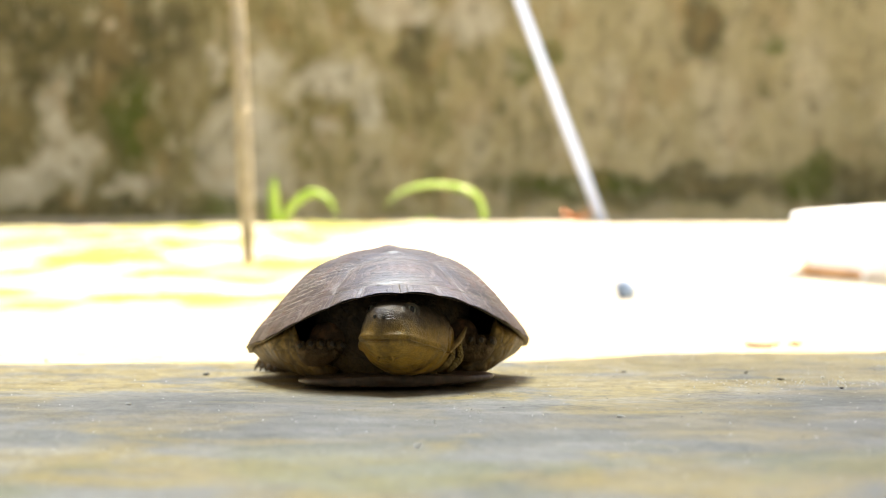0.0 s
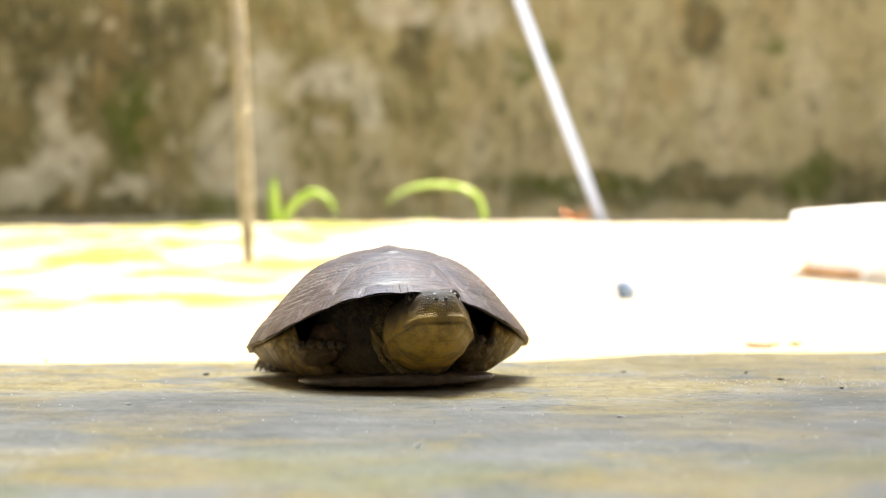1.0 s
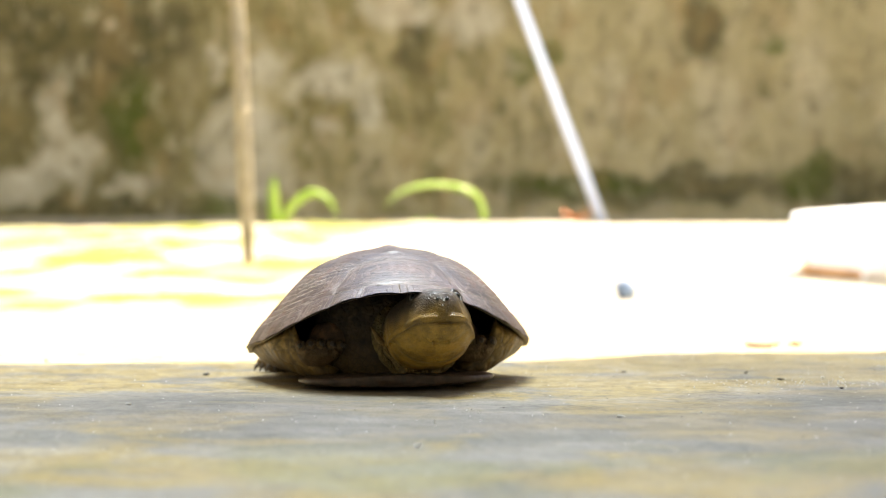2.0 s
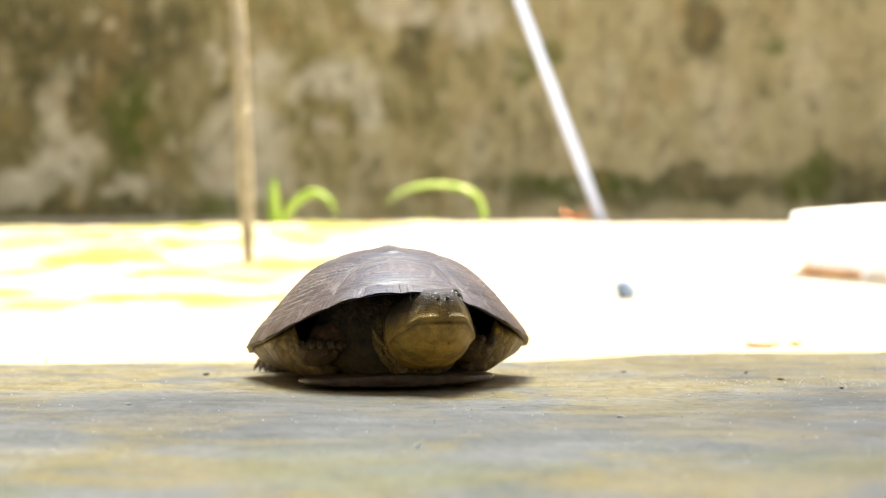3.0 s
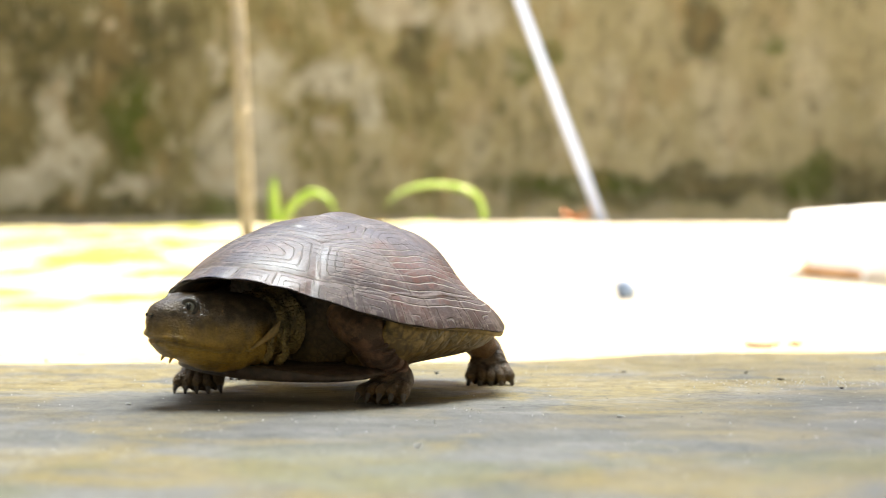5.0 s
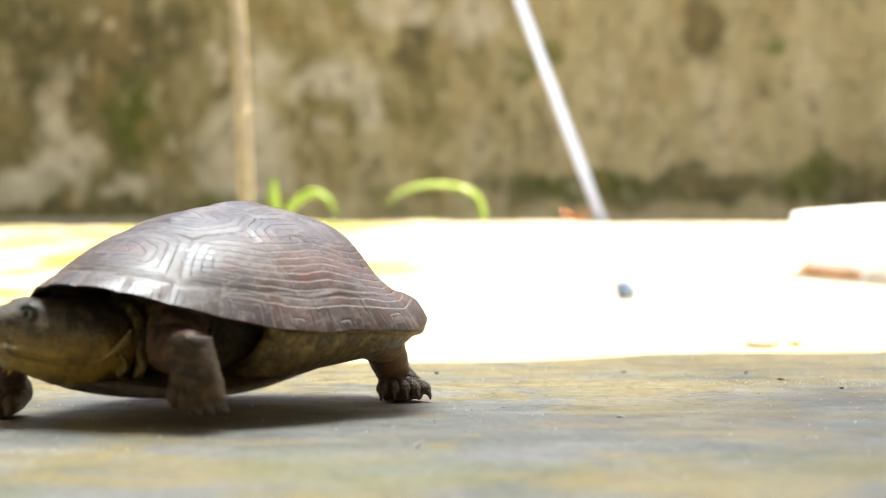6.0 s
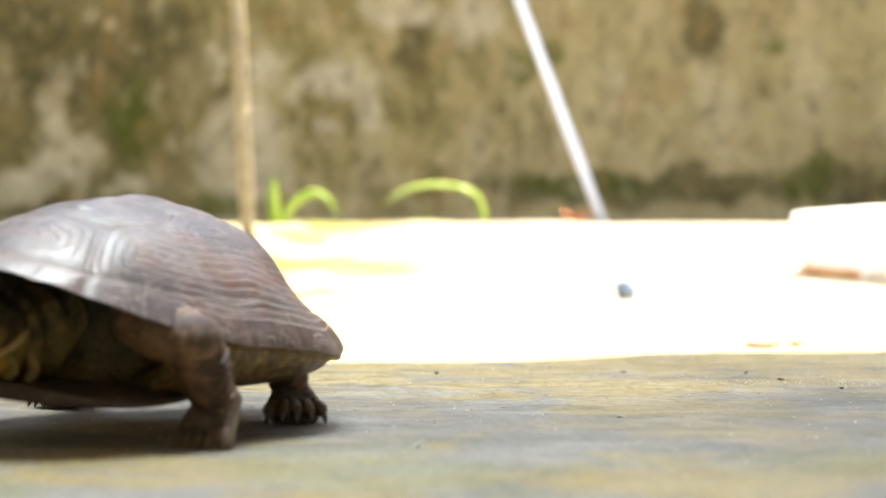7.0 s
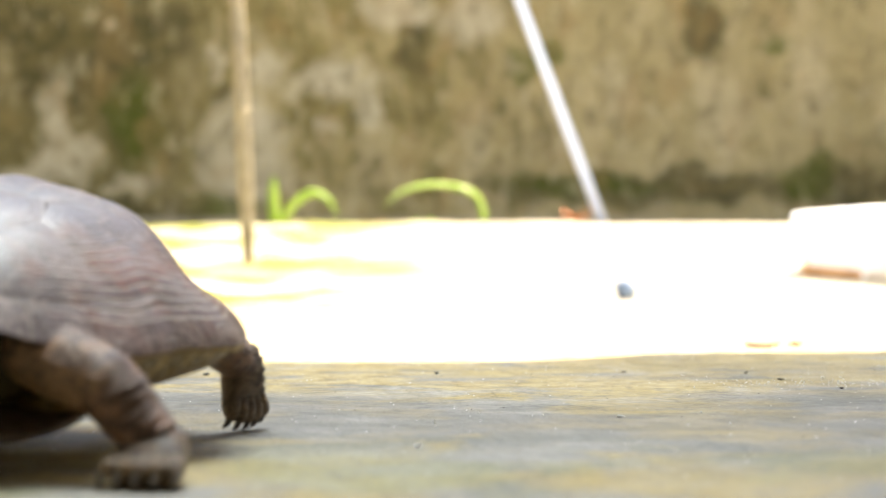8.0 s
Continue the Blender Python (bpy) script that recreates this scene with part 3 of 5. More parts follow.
# ---- things of the yard ----
def bamboo_stake(foot, top, r):
    foot, top = Vector(foot), Vector(top)
    root = tagged(new("bamboo_stake"), "thin weathered tan bamboo stake pushed into the soil", "stake")
    root.location = foot
    n = 26
    path, radii = [], []
    for i in range(n + 1):
        t = i / n
        path.append((top - foot) * t + Vector((0.006 * math.sin(t * 5), 0, 0)) - Vector((0, 0, 0.03 * (1 - t))))
        radii.append(r * (1.0 - 0.15 * t) * (0.5 + 0.5 * min(1.0, t / 0.11)))
    part("culm", tube(path, radii, 14), BAMBOO_MAT, root)
    for i in range(2, n, 4):
        p, d = path[i], (path[i + 1] - path[i - 1]).normalized()
        k = radii[i]
        part("node_ring", tube([p - d * 0.004, p - d * 0.0015, p + d * 0.0015, p + d * 0.004], [k * 1.0, k * 1.12, k * 1.12, k * 1.0], 14), BAMBOO_MAT, root)
    return root


def plastic_pipe(foot, top, r):
    foot, top = Vector(foot), Vector(top)
    root = tagged(new("plastic_pipe"), "long white plastic pipe leaning against the mossy wall", "pipe")
    root.location = foot
    d = top - foot
    part("tube", tube([d * (i / 12) for i in range(13)], [r] * 13, 20), PIPE_MAT, root)
    e = d.normalized()
    part("socket_end", tube([d - e * 0.06, d - e * 0.058, d, d + e * 0.001], [r, r * 1.16, r * 1.16, r * 1.1], 20), PIPE_MAT, root)
    return root


def grass_blade(root, path, widths):
    """A folded strap leaf along a path of points."""
    pts = [Vector(p) for p in smoothed(path, 6)]
    w = [float(v[0]) for v in smoothed([(x,) for x in widths], 6)]
    rings = []
    for i, p in enumerate(pts):
        d = (pts[min(i + 1, len(pts) - 1)] - pts[max(i - 1, 0)]).normalized()
        u = Vector((0, 1, 0)).cross(d).normalized()
        u = (u + Vector((0, 0.35, 0))).normalized()
        nrm = d.cross(u).normalized()
        a = max(w[i] * 0.95, 0.0008)
        rings.append([tuple(p + q) for q in (u * a + nrm * a * 0.25, -nrm * a * 0.2, -u * a + nrm * a * 0.25, -u * a * 0.6 + nrm * (a * 0.2 + 0.0012), nrm * (0.0014 - a * 0.15), u * a * 0.6 + nrm * (a * 0.2 + 0.0012))])
    return part("blade", loft(rings), LEAF_MAT, root)


def grass_tuft(at, blades, label):
    root = tagged(new("grass_tuft"), label, "grass", group="grass tufts by the wall")
    root.location = at
    for path, widths in blades:
        grass_blade(root, path, widths)
    return root


def lime_block():
    root = tagged(new("brick_block"), "whitewashed brick block with an orange bare foot", "block")
    root.matrix_basis = pose(0.570, 2.92, 0.029, 0, 0, -30)
    rnd = random.Random(4)
    bm = bmesh.new()
    box(bm, (-0.004, 0.0, -0.010), (0.42, 0.22, 0.137), 0.010)
    bmesh.ops.subdivide_edges(bm, edges=bm.edges, cuts=3, use_grid_fill=True)
    # the worn foot of the corner draws in under the limewash; the top rises along the block
    for v in bm.verts:
        low = min(1.0, max(0.0, (0.105 - v.co.z) / 0.10))
        v.co.x += 0.050 * low ** 1.2 * max(0.0, 1 - v.co.x / 0.42)
        v.co.z -= 0.016 * max(0.0, 1 - v.co.x / 0.30) * max(0.0, v.co.z / 0.137)
    rough_up(bm, 0.006, 14, 2.0)
    part("limewash_body", bm, LIME_MAT, root, "bright white limewash")
    bare, washed = [mesh_of("brick", rough_up(box(bmesh.new(), (-0.05, 0, -0.03), (0.05, 0.2, 0.03), 0.006), 0.003, 30), mat) for mat in (BRICK_MAT, WASHED_MAT)]
    for i in range(4):
        b = new("brick", bare if i == 0 else washed)
        b.parent = root
        b.matrix_basis = pose(0.070 + i * 0.106, -0.004 + rnd.uniform(-0.003, 0.003), -0.002 - 0.006 * i, 0, 0 if i else 5, rnd.uniform(-2, 2))
    b = new("brick", washed)
    b.parent = root
    b.matrix_basis = pose(0.071, 0.006, 0.056, 0, 4, 3)
    return root


def leaf_scrap(at, size, mat, label, turn=0.0, curl=0.5):
    bm = bmesh.new()
    n = 8
    rows = []
    for i in range(n + 1):
        t = i / n
        w = 0.38 * math.sin(math.pi * min(1, t * 0.96 + 0.02)) ** 0.8
        rows.append([(t - 0.5, s * w, curl * ((t - 0.5) ** 2 + (s * w) ** 2 * 0.8) + k) for s, k in ((-1, 0), (-0.5, -0.02), (0, -0.05), (0.5, -0.02), (1, 0), (0.5, 0.03), (0, 0.0), (-0.5, 0.03))])
    loft([[tuple(c * size for c in p) for p in r] for r in rows], bm)
    return tagged(part("leaf_scrap", bm, mat, m=pose(*at, 0, 0, turn)), label, "leaf litter")


def plastic_bit():
    bm = tube([(0, 0, -0.004), (0.001, 0, 0.010), (0.0, 0, 0.022), (-0.001, 0, 0.027)], [0.014, 0.0150, 0.0140, 0.009], 14)
    return tagged(part("bottle_cap", bm, BLUE_MAT, m=pose(0.276, 2.66, bank(0.276, 2.66) + 0.004, 0, -24, 0)), "small faded blue plastic cap on the sand", "cap")


bamboo_stake((-0.349, 3.2, 0.064), (-0.428, 3.22, 1.35), 0.0145)
plastic_pipe((0.392, 4.3, 0.14), (-0.25, 4.93, 2.02), 0.0122)
grass_tuft((-0.385, 4.1, 0.135), [
    ([(0, 0, 0), (-0.004, 0, 0.05), (-0.006, 0, 0.09), (-0.005, 0, 0.128)], [0.014, 0.014, 0.011, 0.001]),
    ([(0.012, 0.01, 0), (0.03, 0.005, 0.045), (0.075, -0.01, 0.083), (0.118, -0.02, 0.074), (0.142, -0.03, 0.035)], [0.011, 0.0105, 0.0095, 0.007, 0.002])],
    "fresh green grass tuft with one upright and one drooping blade")
grass_tuft((0.092, 4.1, 0.138), [
    ([(0, 0, 0), (0.0, 0, 0.045), (-0.03, -0.005, 0.088), (-0.11, -0.01, 0.102), (-0.18, -0.02, 0.088), (-0.226, -0.03, 0.055)], [0.008, 0.0085, 0.0085, 0.008, 0.006, 0.001])],
    "single long grass blade arching over the soil")
grass_tuft((-0.04, 4.08, 0.135), [
    ([(0, 0, 0), (-0.02, -0.01, 0.018), (-0.04, -0.03, 0.012)], [0.006, 0.007, 0.001]),
    ([(0, 0, 0), (0.012, -0.01, 0.020), (0.03, -0.03, 0.01)], [0.006, 0.006, 0.001])],
    "low sprout of short grass blades")
lime_block()
plastic_bit()
leaf_scrap((-0.16, 4.06, 0.145), 0.05, LITTER_MAT, "dry brown leaf lying on the bank", 20, 1.2)
leaf_scrap((0.31, 4.15, 0.158), 0.07, RED_LITTER_MAT, "rusty red leaf by the foot of the pipe", -30, 1.4)
leaf_scrap((0.268, 1.49, 0.001), 0.030, LITTER_MAT, "small dry leaf scrap on the sunny floor", 10, 0.25)
leaf_scrap((0.300, 1.51, 0.001), 0.020, LITTER_MAT, "small curled leaf scrap on the sunny floor", 70, 0.3)


def crumb(at, size, mat, name, label, seed):
    bm = bmesh.new()
    bmesh.ops.create_icosphere(bm, subdivisions=2, radius=size / 2)
    for v in bm.verts:
        v.co.z *= 0.4
        v.co.x *= 1.6
    rough_up(bm, size * 0.35, 1.6 / size, seed)
    return tagged(part(name, bm, mat, m=pose(at[0], at[1], at[2] + size * 0.15, 0, 0, seed * 50)), label, "debris", group="crumbs on the floor")


CRUMBS = [(-0.285, 1.28, 0.0042), (-0.151, 1.133, 0.0050), (0.207, 1.09, 0.0042), (-0.004, 1.15, 0.003), (0.197, 1.155, 0.003), (0.229, 1.02, 0.003), (0.118, 1.16, 0.0032)]
for i, (x, y, s) in enumerate(CRUMBS):
    crumb((x, y, 0), s * 0.7, DARK_GRIT_MAT, "soil_crumb", "tiny dark soil crumb on the concrete floor", 1.0 + i)
PEBBLES = [(0.084, 0.838, 0.0034), (-0.010, 0.709, 0.0036), (-0.161, 0.91, 0.0034), (0.236, 1.105, 0.0026), (-0.02, 1.06, 0.002)]
for i, (x, y, s) in enumerate(PEBBLES):
    crumb((x, y, 0), s * 0.7, PALE_GRIT_MAT, "pebble", "tiny pale pebble on the concrete floor", 11.0 + i)


def make_grit():
    rnd = random.Random(8)
    for name, mat, count, big, label in (("pale_sand_grains", PALE_GRIT_MAT, 700, 0.0012, "scattered pale sand grains"), ("dark_dust_grains", DARK_GRIT_MAT, 140, 0.0009, "scattered dark dirt grains")):
        bm = bmesh.new()
        for _ in range(count):
            y = 0.5 + 0.95 * rnd.random() ** 0.7
            x = rnd.uniform(-0.3, 0.3) * y
            if name.startswith("pale") and rnd.random() < 0.3:
                x, y = rnd.gauss(0.24, 0.05), rnd.gauss(1.06, 0.02)
            s = big * rnd.uniform(0.4, 1.0)
            base = Vector((x, y, s * 0.2))
            ps = [base + Vector(d) * s * rnd.uniform(0.35, 0.6) for d in ((1, 0, 0), (0, 1, 0), (-1, 0, 0), (0, -1, 0), (0, 0, 0.8), (0, 0, -0.7))]
            v = [bm.verts.new(p) for p in ps]
            for a, b in ((0, 1), (1, 2), (2, 3), (3, 0)):
                bm.faces.new((v[a], v[b], v[4]))
                bm.faces.new((v[b], v[a], v[5]))
        tagged(part(name, bm, mat, smooth=False), label, "grit", kind="stuff")


make_grit()


# ---- the turtle: x forward, y to its left, z up; its belly plate rests at z = 0 ----
HALF_W, FRONT, REAR = 0.0765, 0.1137, 0.127


def shell_rim(a):
    """Rim point at the angle a (0: front, 90 degrees: left side); the rear half flares out low."""
    c, s = math.cos(a), math.sin(a)
    y = HALF_W * math.copysign(abs(s) ** (0.80 + 0.22 * min(1.0, max(0.0, -1.6 * c))), s)
    if c >= 0:
        x = FRONT * abs(c) ** 0.93
        y *= (1 - 0.08 * c * c) * abs(s) ** 0.08
    else:
        x = -REAR * abs(c) ** 0.95
        y *= 1 - 0.15 * abs(c) ** 3
    x -= 0.004
    flare = min(1.0, max(0.0, (0.1 - c) / 0.7))
    y *= 1 + 0.117 * math.sin(math.pi * flare)
    z = 0.0273 + 0.0249 * max(0, x / 0.105) ** 2.1 - 0.0025 * flare - 0.001 * max(0.0, (-c - 0.3) / 0.7) ** 1.3 - 0.0046 * math.sin(math.pi * flare) ** 2
    return x, y, z


def shell_point(a, r):
    """Point of the upper shell: r = 0 on the ridge line, 1 at the rim."""
    rx, ry, rz = shell_rim(a)
    x, y = rx * r, ry * r
    c, s = math.cos(a), math.sin(a)
    top = 0.0799 + 0.0019 * (x / 0.1 + 0.1) ** 2
    if x < -0.02:
        top -= 0.0159 * ((-x - 0.02) / 0.09) ** 2
    power = 0.8024 + 0.348 * max(0.0, c) ** 2 + 0.386 * max(0.0, -c) ** 2
    dome = max(0.0, 1 - r ** (2.141 + 0.277 * abs(s))) ** power
    flare = min(1.0, max(0.0, (0.1 - c) / 0.6))
    z = rz + (top - rz) * dome - 0.010 * flare * math.exp(-((r - 0.789) / 0.129) ** 2)
    keel = 0.0022 * math.exp(-(y / 0.006) ** 2) * (1 - r) * (1.0 if x < 0.045 else 0.3)
    y *= 1 + 0.055 * s * s * r ** 10
    return x, y, z + keel - 0.002 * s * s * r ** 10


def belt(a):
    """Where the border plates begin, as a share of the way from the ridge to the rim."""
    return 0.90 - 0.07 * max(0.0, -math.cos(a)) - 0.01 * max(0.0, math.cos(a))


def scute_centres():
    out = [("vertebral_scute", x, 0.0) for x in (0.078, 0.034, -0.010, -0.054, -0.096)]
    for x, y in ((0.054, 0.050), (0.010, 0.056), (-0.036, 0.056), (-0.080, 0.044)):
        out += [("costal_scute", x, y), ("costal_scute", x, -y)]
    return out + [("marginal_scute", 0.0, 0.0)] * 24


def make_carapace(turtle):
    na, nr = 360, 96
    centres = scute_centres()
    inner = len(centres) - 24
    cxy = np.array([(x, y) for _, x, y in centres[:inner]])
    pts, ways = [], []
    for j in range(nr + 1):
        r = (j / nr) ** 0.8
        for i in range(na):
            pts.append(shell_point(2 * math.pi * i / na, r))
            ways.append((2 * math.pi * i / na, r))
    pts, ways = np.array(pts), np.array(ways)
    # wavering seams between plates
    jig = np.array([(0.0014 * noise.noise(Vector((x * 60, y * 60, 1))), 0.0014 * noise.noise(Vector((x * 60, y * 60, 7)))) for x, y, _ in pts])
    d = np.sqrt(((pts[:, None, :2] + jig[:, None] - cxy[None]) ** 2).sum(-1))
    d[:, :5] -= 0.004
    order = np.sort(d, axis=1)
    own = np.argmin(d, axis=1)
    seam = (order[:, 1] - order[:, 0]) / 2
    # the border plates: a belt along the rim, cut at even turns
    reach = np.linalg.norm(pts[-na:, :2], axis=1)[np.arange(len(pts)) % na]
    start = np.array([belt(a) for a in ways[:, 0]]) + jig[:, 0] * 6
    past = (ways[:, 1] - start) * reach * 1.25
    turn = ways[:, 0] / (2 * math.pi) * 24 + jig[:, 1] * 25
    cut = np.abs(turn - np.round(turn)) * 2 * math.pi / 24 * reach
    border = past > 0
    own = np.where(border, inner + np.floor(turn).astype(int) % 24, own)
    seam = np.where(border, np.minimum(past, cut), np.minimum(seam, -past))
    # plates swell a little between their seams, growth rings step down towards them
    swell = 0.0010 * (1 - np.exp(-seam / 0.005))
    pts[:, 2] += swell * np.where(pts[:, 2] > 0.05, 1.0, 0.7)
    pts[:, :2] *= (1 + swell * 5)[:, None]

    grid = pts.reshape(nr + 1, na, 3)
    steps = np.linalg.norm(np.diff(grid, axis=0), axis=2)
    tier = np.vstack([np.cumsum(steps[::-1], axis=0)[::-1], np.zeros((1, na))]).reshape(-1)
    cara = tagged(new("carapace"), "domed brown horny upper shell")
    cara.parent = turtle
    quads = [(j * na + i, j * na + (i + 1) % na, (j + 1) * na + (i + 1) % na, (j + 1) * na + i) for j in range(nr) for i in range(na)]
    qa = np.array(quads)
    owner = own[qa[:, 2]]
    # smooth normals of the whole dome, shared by all plates
    nrm = np.zeros_like(pts)
    e1, e2 = pts[qa[:, 2]] - pts[qa[:, 0]], pts[qa[:, 3]] - pts[qa[:, 1]]
    fn = np.cross(e1, e2)
    for k in range(4):
        np.add.at(nrm, qa[:, k], fn)
    nrm[:na] = nrm[:na].sum(0)
    nrm /= np.linalg.norm(nrm, axis=1)[:, None] + 1e-12
    for k, (name, _, _) in enumerate(centres):
        sel = qa[owner == k]
        if not len(sel):
            continue
        used, inv = np.unique(sel, return_inverse=True)
        me = bpy.data.meshes.new(name)
        me.from_pydata(pts[used].tolist(), [], inv.reshape(-1, 4).tolist())
        me.polygons.foreach_set("use_smooth", [True] * len(me.polygons))
        at = me.attributes.new("seam", "FLOAT", "POINT")
        at.data.foreach_set("value", seam[used].astype(np.float32))
        at = me.attributes.new("tier", "FLOAT", "POINT")
        at.data.foreach_set("value", tier[used].astype(np.float32))
        me.normals_split_custom_set_from_vertices(nrm[used].tolist())
        me.materials.append(SHELL_MAT)
        ob = new(name, me)
        ob.parent = cara
    # the yellowish lip of the rim, and behind it a lining with the hollow's shade in its colour
    profile = ((1.0, 0.0, 0.0), (1.0, 0.0012, 0.0006), (0.985, 0.0028, 0.003), (0.95, 0.0045, 0.005), (0.91, 0.005, 0.006), (0.87, 0.005, 0.006), (0.76, 0.005, 0.005), (0.45, 0.006, 0.004), (0.15, 0.006, 0.0))
    rings = []
    for r, drop, inset in profile:
        ring = []
        for i in range(0, na, 3):
            a = 2 * math.pi * i / na
            lip = 1 - 0.75 * max(0.0, math.cos(a)) ** 2 if r > 0.8 else 1.0
            x, y, z = shell_point(a, 1 - (1 - r) * lip)
            k = 1 - inset * lip / 0.09
            thick = 1 + 2.2 * min(1.0, max(0.0, (0.1 - math.cos(a)) / 0.7)) * (1 - max(0.0, -math.cos(a)) ** 1.5)
            ring.append((x * k, y * k, z - drop * thick * (1 - 0.8 * max(0.0, math.cos(a)) ** 0.7)))
        rings.append(ring)
    part("rim_lip", loft(rings[:6], cap=False), RIM_MAT, cara, "yellowish brown underside of the shell rim, front darkened for shade")
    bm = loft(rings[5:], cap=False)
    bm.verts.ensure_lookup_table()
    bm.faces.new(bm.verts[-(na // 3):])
    part("shell_lining", bm, SHADED_SKIN_MAT, cara, "shell lining coloured dark for the hollow's shade")
    return cara


def make_plastron(turtle):
    rows = [(-0.096, 0.016, 0.008), (-0.085, 0.032, 0.003), (-0.06, 0.042, 0.0008), (-0.03, 0.047, 0.0), (0.0, 0.050, 0.0), (0.03, 0.055, 0.0005), (0.055, 0.057, 0.0006), (0.075, 0.051, 0.0008), (0.086, 0.036, 0.0010), (0.089, 0.014, 0.0012)]
    rings = []
    for x, w, z in smoothed(rows, 4):
        rings.append(oval(x, 0, z + 0.0038, w, 0.0034, 32, 3.0))
    part("plastron", loft(rings), PLASTRON_MAT, turtle, "dark brown flat belly plate")
    for s in (1, -1):
        rings = []
        for k in range(33):
            a = math.radians(64 + 68 * k / 32)
            x, y, z = shell_point(a, 1.0)
            end = min(1.0, k / 3, (32 - k) / 3)
            oy, oz = y * 0.965, z - 0.001
            iy, iz = 0.043 - 0.25 * max(0.0, abs(x) - 0.05), 0.002
            iy = min(iy, oy - 0.012)
            hy, hz = iy + (oy - iy) * 0.80, iz + (oz - iz) * 0.20
            line = []
            for j in range(13):
                u = j / 12
                line.append(((1 - u) ** 2 * iy + 2 * u * (1 - u) * hy + u * u * oy, (1 - u) ** 2 * iz + 2 * u * (1 - u) * hz + u * u * oz))
            ring = [(x * 0.97, s * (iy - 0.012 + (yy - iy + 0.012) * (0.75 + 0.25 * end)), zz) for yy, zz in line]
            ring += [(x * 0.97, s * (yy - 0.010), zz + 0.008) for yy, zz in line[::-3]]
            rings.append(ring)
        part("bridge", rough_up(rough_up(loft(rings), 0.0030, 75), 0.0014, 230), BRIDGE_MAT, turtle, "yellowish brown bridge between the shells")
    rings = [oval(x, 0, z, w, h, 36, 3.6, max(0.004, z - 0.0035)) for x, z, w, h in smoothed([(-0.092, 0.022, 0.01, 0.006), (-0.075, 0.030, 0.036, 0.018), (-0.04, 0.036, 0.05, 0.030), (-0.012, 0.038, 0.05, 0.032), (0.012, 0.038, 0.046, 0.030), (0.026, 0.036, 0.046, 0.029), (0.044, 0.034, 0.038, 0.025), (0.054, 0.033, 0.018, 0.012)], 3)]
    part("torso", rough_up(loft(rings), 0.002, 90), SHADED_SKIN_MAT, turtle, "folded brown skin inside the shell, darkened for the hollow's shade")


def make_head(turtle):
    """Head with its origin at the back of the skull, snout along x: a narrow brow over wide jaws."""
    rows = [(-0.010, 0.000, 0.0150, 0.0120, 0.0150), (0.000, 0.0005, 0.0195, 0.0140, 0.0180), (0.010, 0.001, 0.0225, 0.0150, 0.0198), (0.020, 0.001, 0.0228, 0.0152, 0.0195), (0.030, 0.001, 0.0208, 0.0148, 0.0180), (0.038, 0.001, 0.0176, 0.0138, 0.0155), (0.045, 0.001, 0.0146, 0.0122, 0.0130), (0.0500, 0.0008, 0.0110, 0.0102, 0.0118), (0.0524, 0.0002, 0.0070, 0.0076, 0.0090), (0.0536, 0.0, 0.0042, 0.0050, 0.0060), (0.0540, 0.0, 0.0015, 0.0018, 0.0022)]
    n = 240
    rings = []
    for x, z, w, u, d in smoothed(rows, 12):
        ring = []
        u *= 1.08
        for _, y, h in oval(x, 0, 0, w, u, n, 2.25, d):
            k = max(0.0, h / u)
            ring.append((x + 0.0022 * max(0.0, k) * min(1, max(0, (x - 0.035) / 0.012)), y * (1 - 0.05 * k * min(1.0, max(0.0, x / 0.02))), z + h))
        rings.append(ring)
    bm = loft(rings)
    gape = []
    for v in bm.verts:
        x, y, z = v.co
        side = abs(y)
        # brow over the eye, hollow before it
        v.co.z += 0.0014 * math.exp(-((x - 0.036) / 0.006) ** 2 - ((side - 0.008) / 0.004) ** 2) * (z > 0.004)
        v.co.y -= math.copysign(0.0016 * math.exp(-((x - 0.0455) / 0.004) ** 2 - ((z - 0.006) / 0.004) ** 2), y)
        # line of the mouth, drooping to the sides, and the sheath of the upper jaw over it
        mouth = -0.0072 + 0.0040 * min(1.0, max(0.0, (x - 0.015) / 0.034)) ** 1.5
        on = min(1, max(0, (x - 0.014) / 0.010))
        g = math.exp(-((z - mouth) / 0.0009) ** 2) * on
        under = math.exp(-((z - mouth + 0.0058) / 0.0006) ** 2) * on * 0.35
        gape.append(max(g, under))
        lip = math.exp(-((z - mouth - 0.0024) / 0.0014) ** 2) * on
        v.co.y += math.copysign(0.0010 * lip - 0.0020 * g - 0.0006 * under, y)
        v.co.x += (0.0010 * lip - 0.0020 * g) * max(0, (x - 0.040) / 0.012)
        # the lower jaw draws back under the snout, which narrows towards the nose
        front = min(1.0, max(0.0, (x - 0.018) / 0.030))
        if z < mouth:
            v.co.x -= 0.62 * (mouth - z) * front
        else:
            v.co.y *= 1 - 0.07 * front * min(1.0, (z - mouth) / 0.012)
        # folds of the throat
        if z < -0.006:
            v.co.z += 0.0003 * math.sin(x * 620) * min(1.0, side / 0.004)
    rough_up(bm, 0.0011, 85, 8.0)
    rough_up(bm, 0.0005, 260, 3.0)
    head = part("head", bm, HEAD_MAT, turtle, "broad head, dark above and yellowish below")
    head.data.attributes.new("gape", "FLOAT", "POINT").data.foreach_set("value", np.array(gape, dtype=np.float32))
    for s in (1, -1):
        e = Matrix.Translation((0.0372, s * 0.0098, 0.0112)) @ Matrix.Rotation(s * radians(46), 4, "Z") @ Matrix.Rotation(radians(-20), 4, "Y")
        bm = bmesh.new()
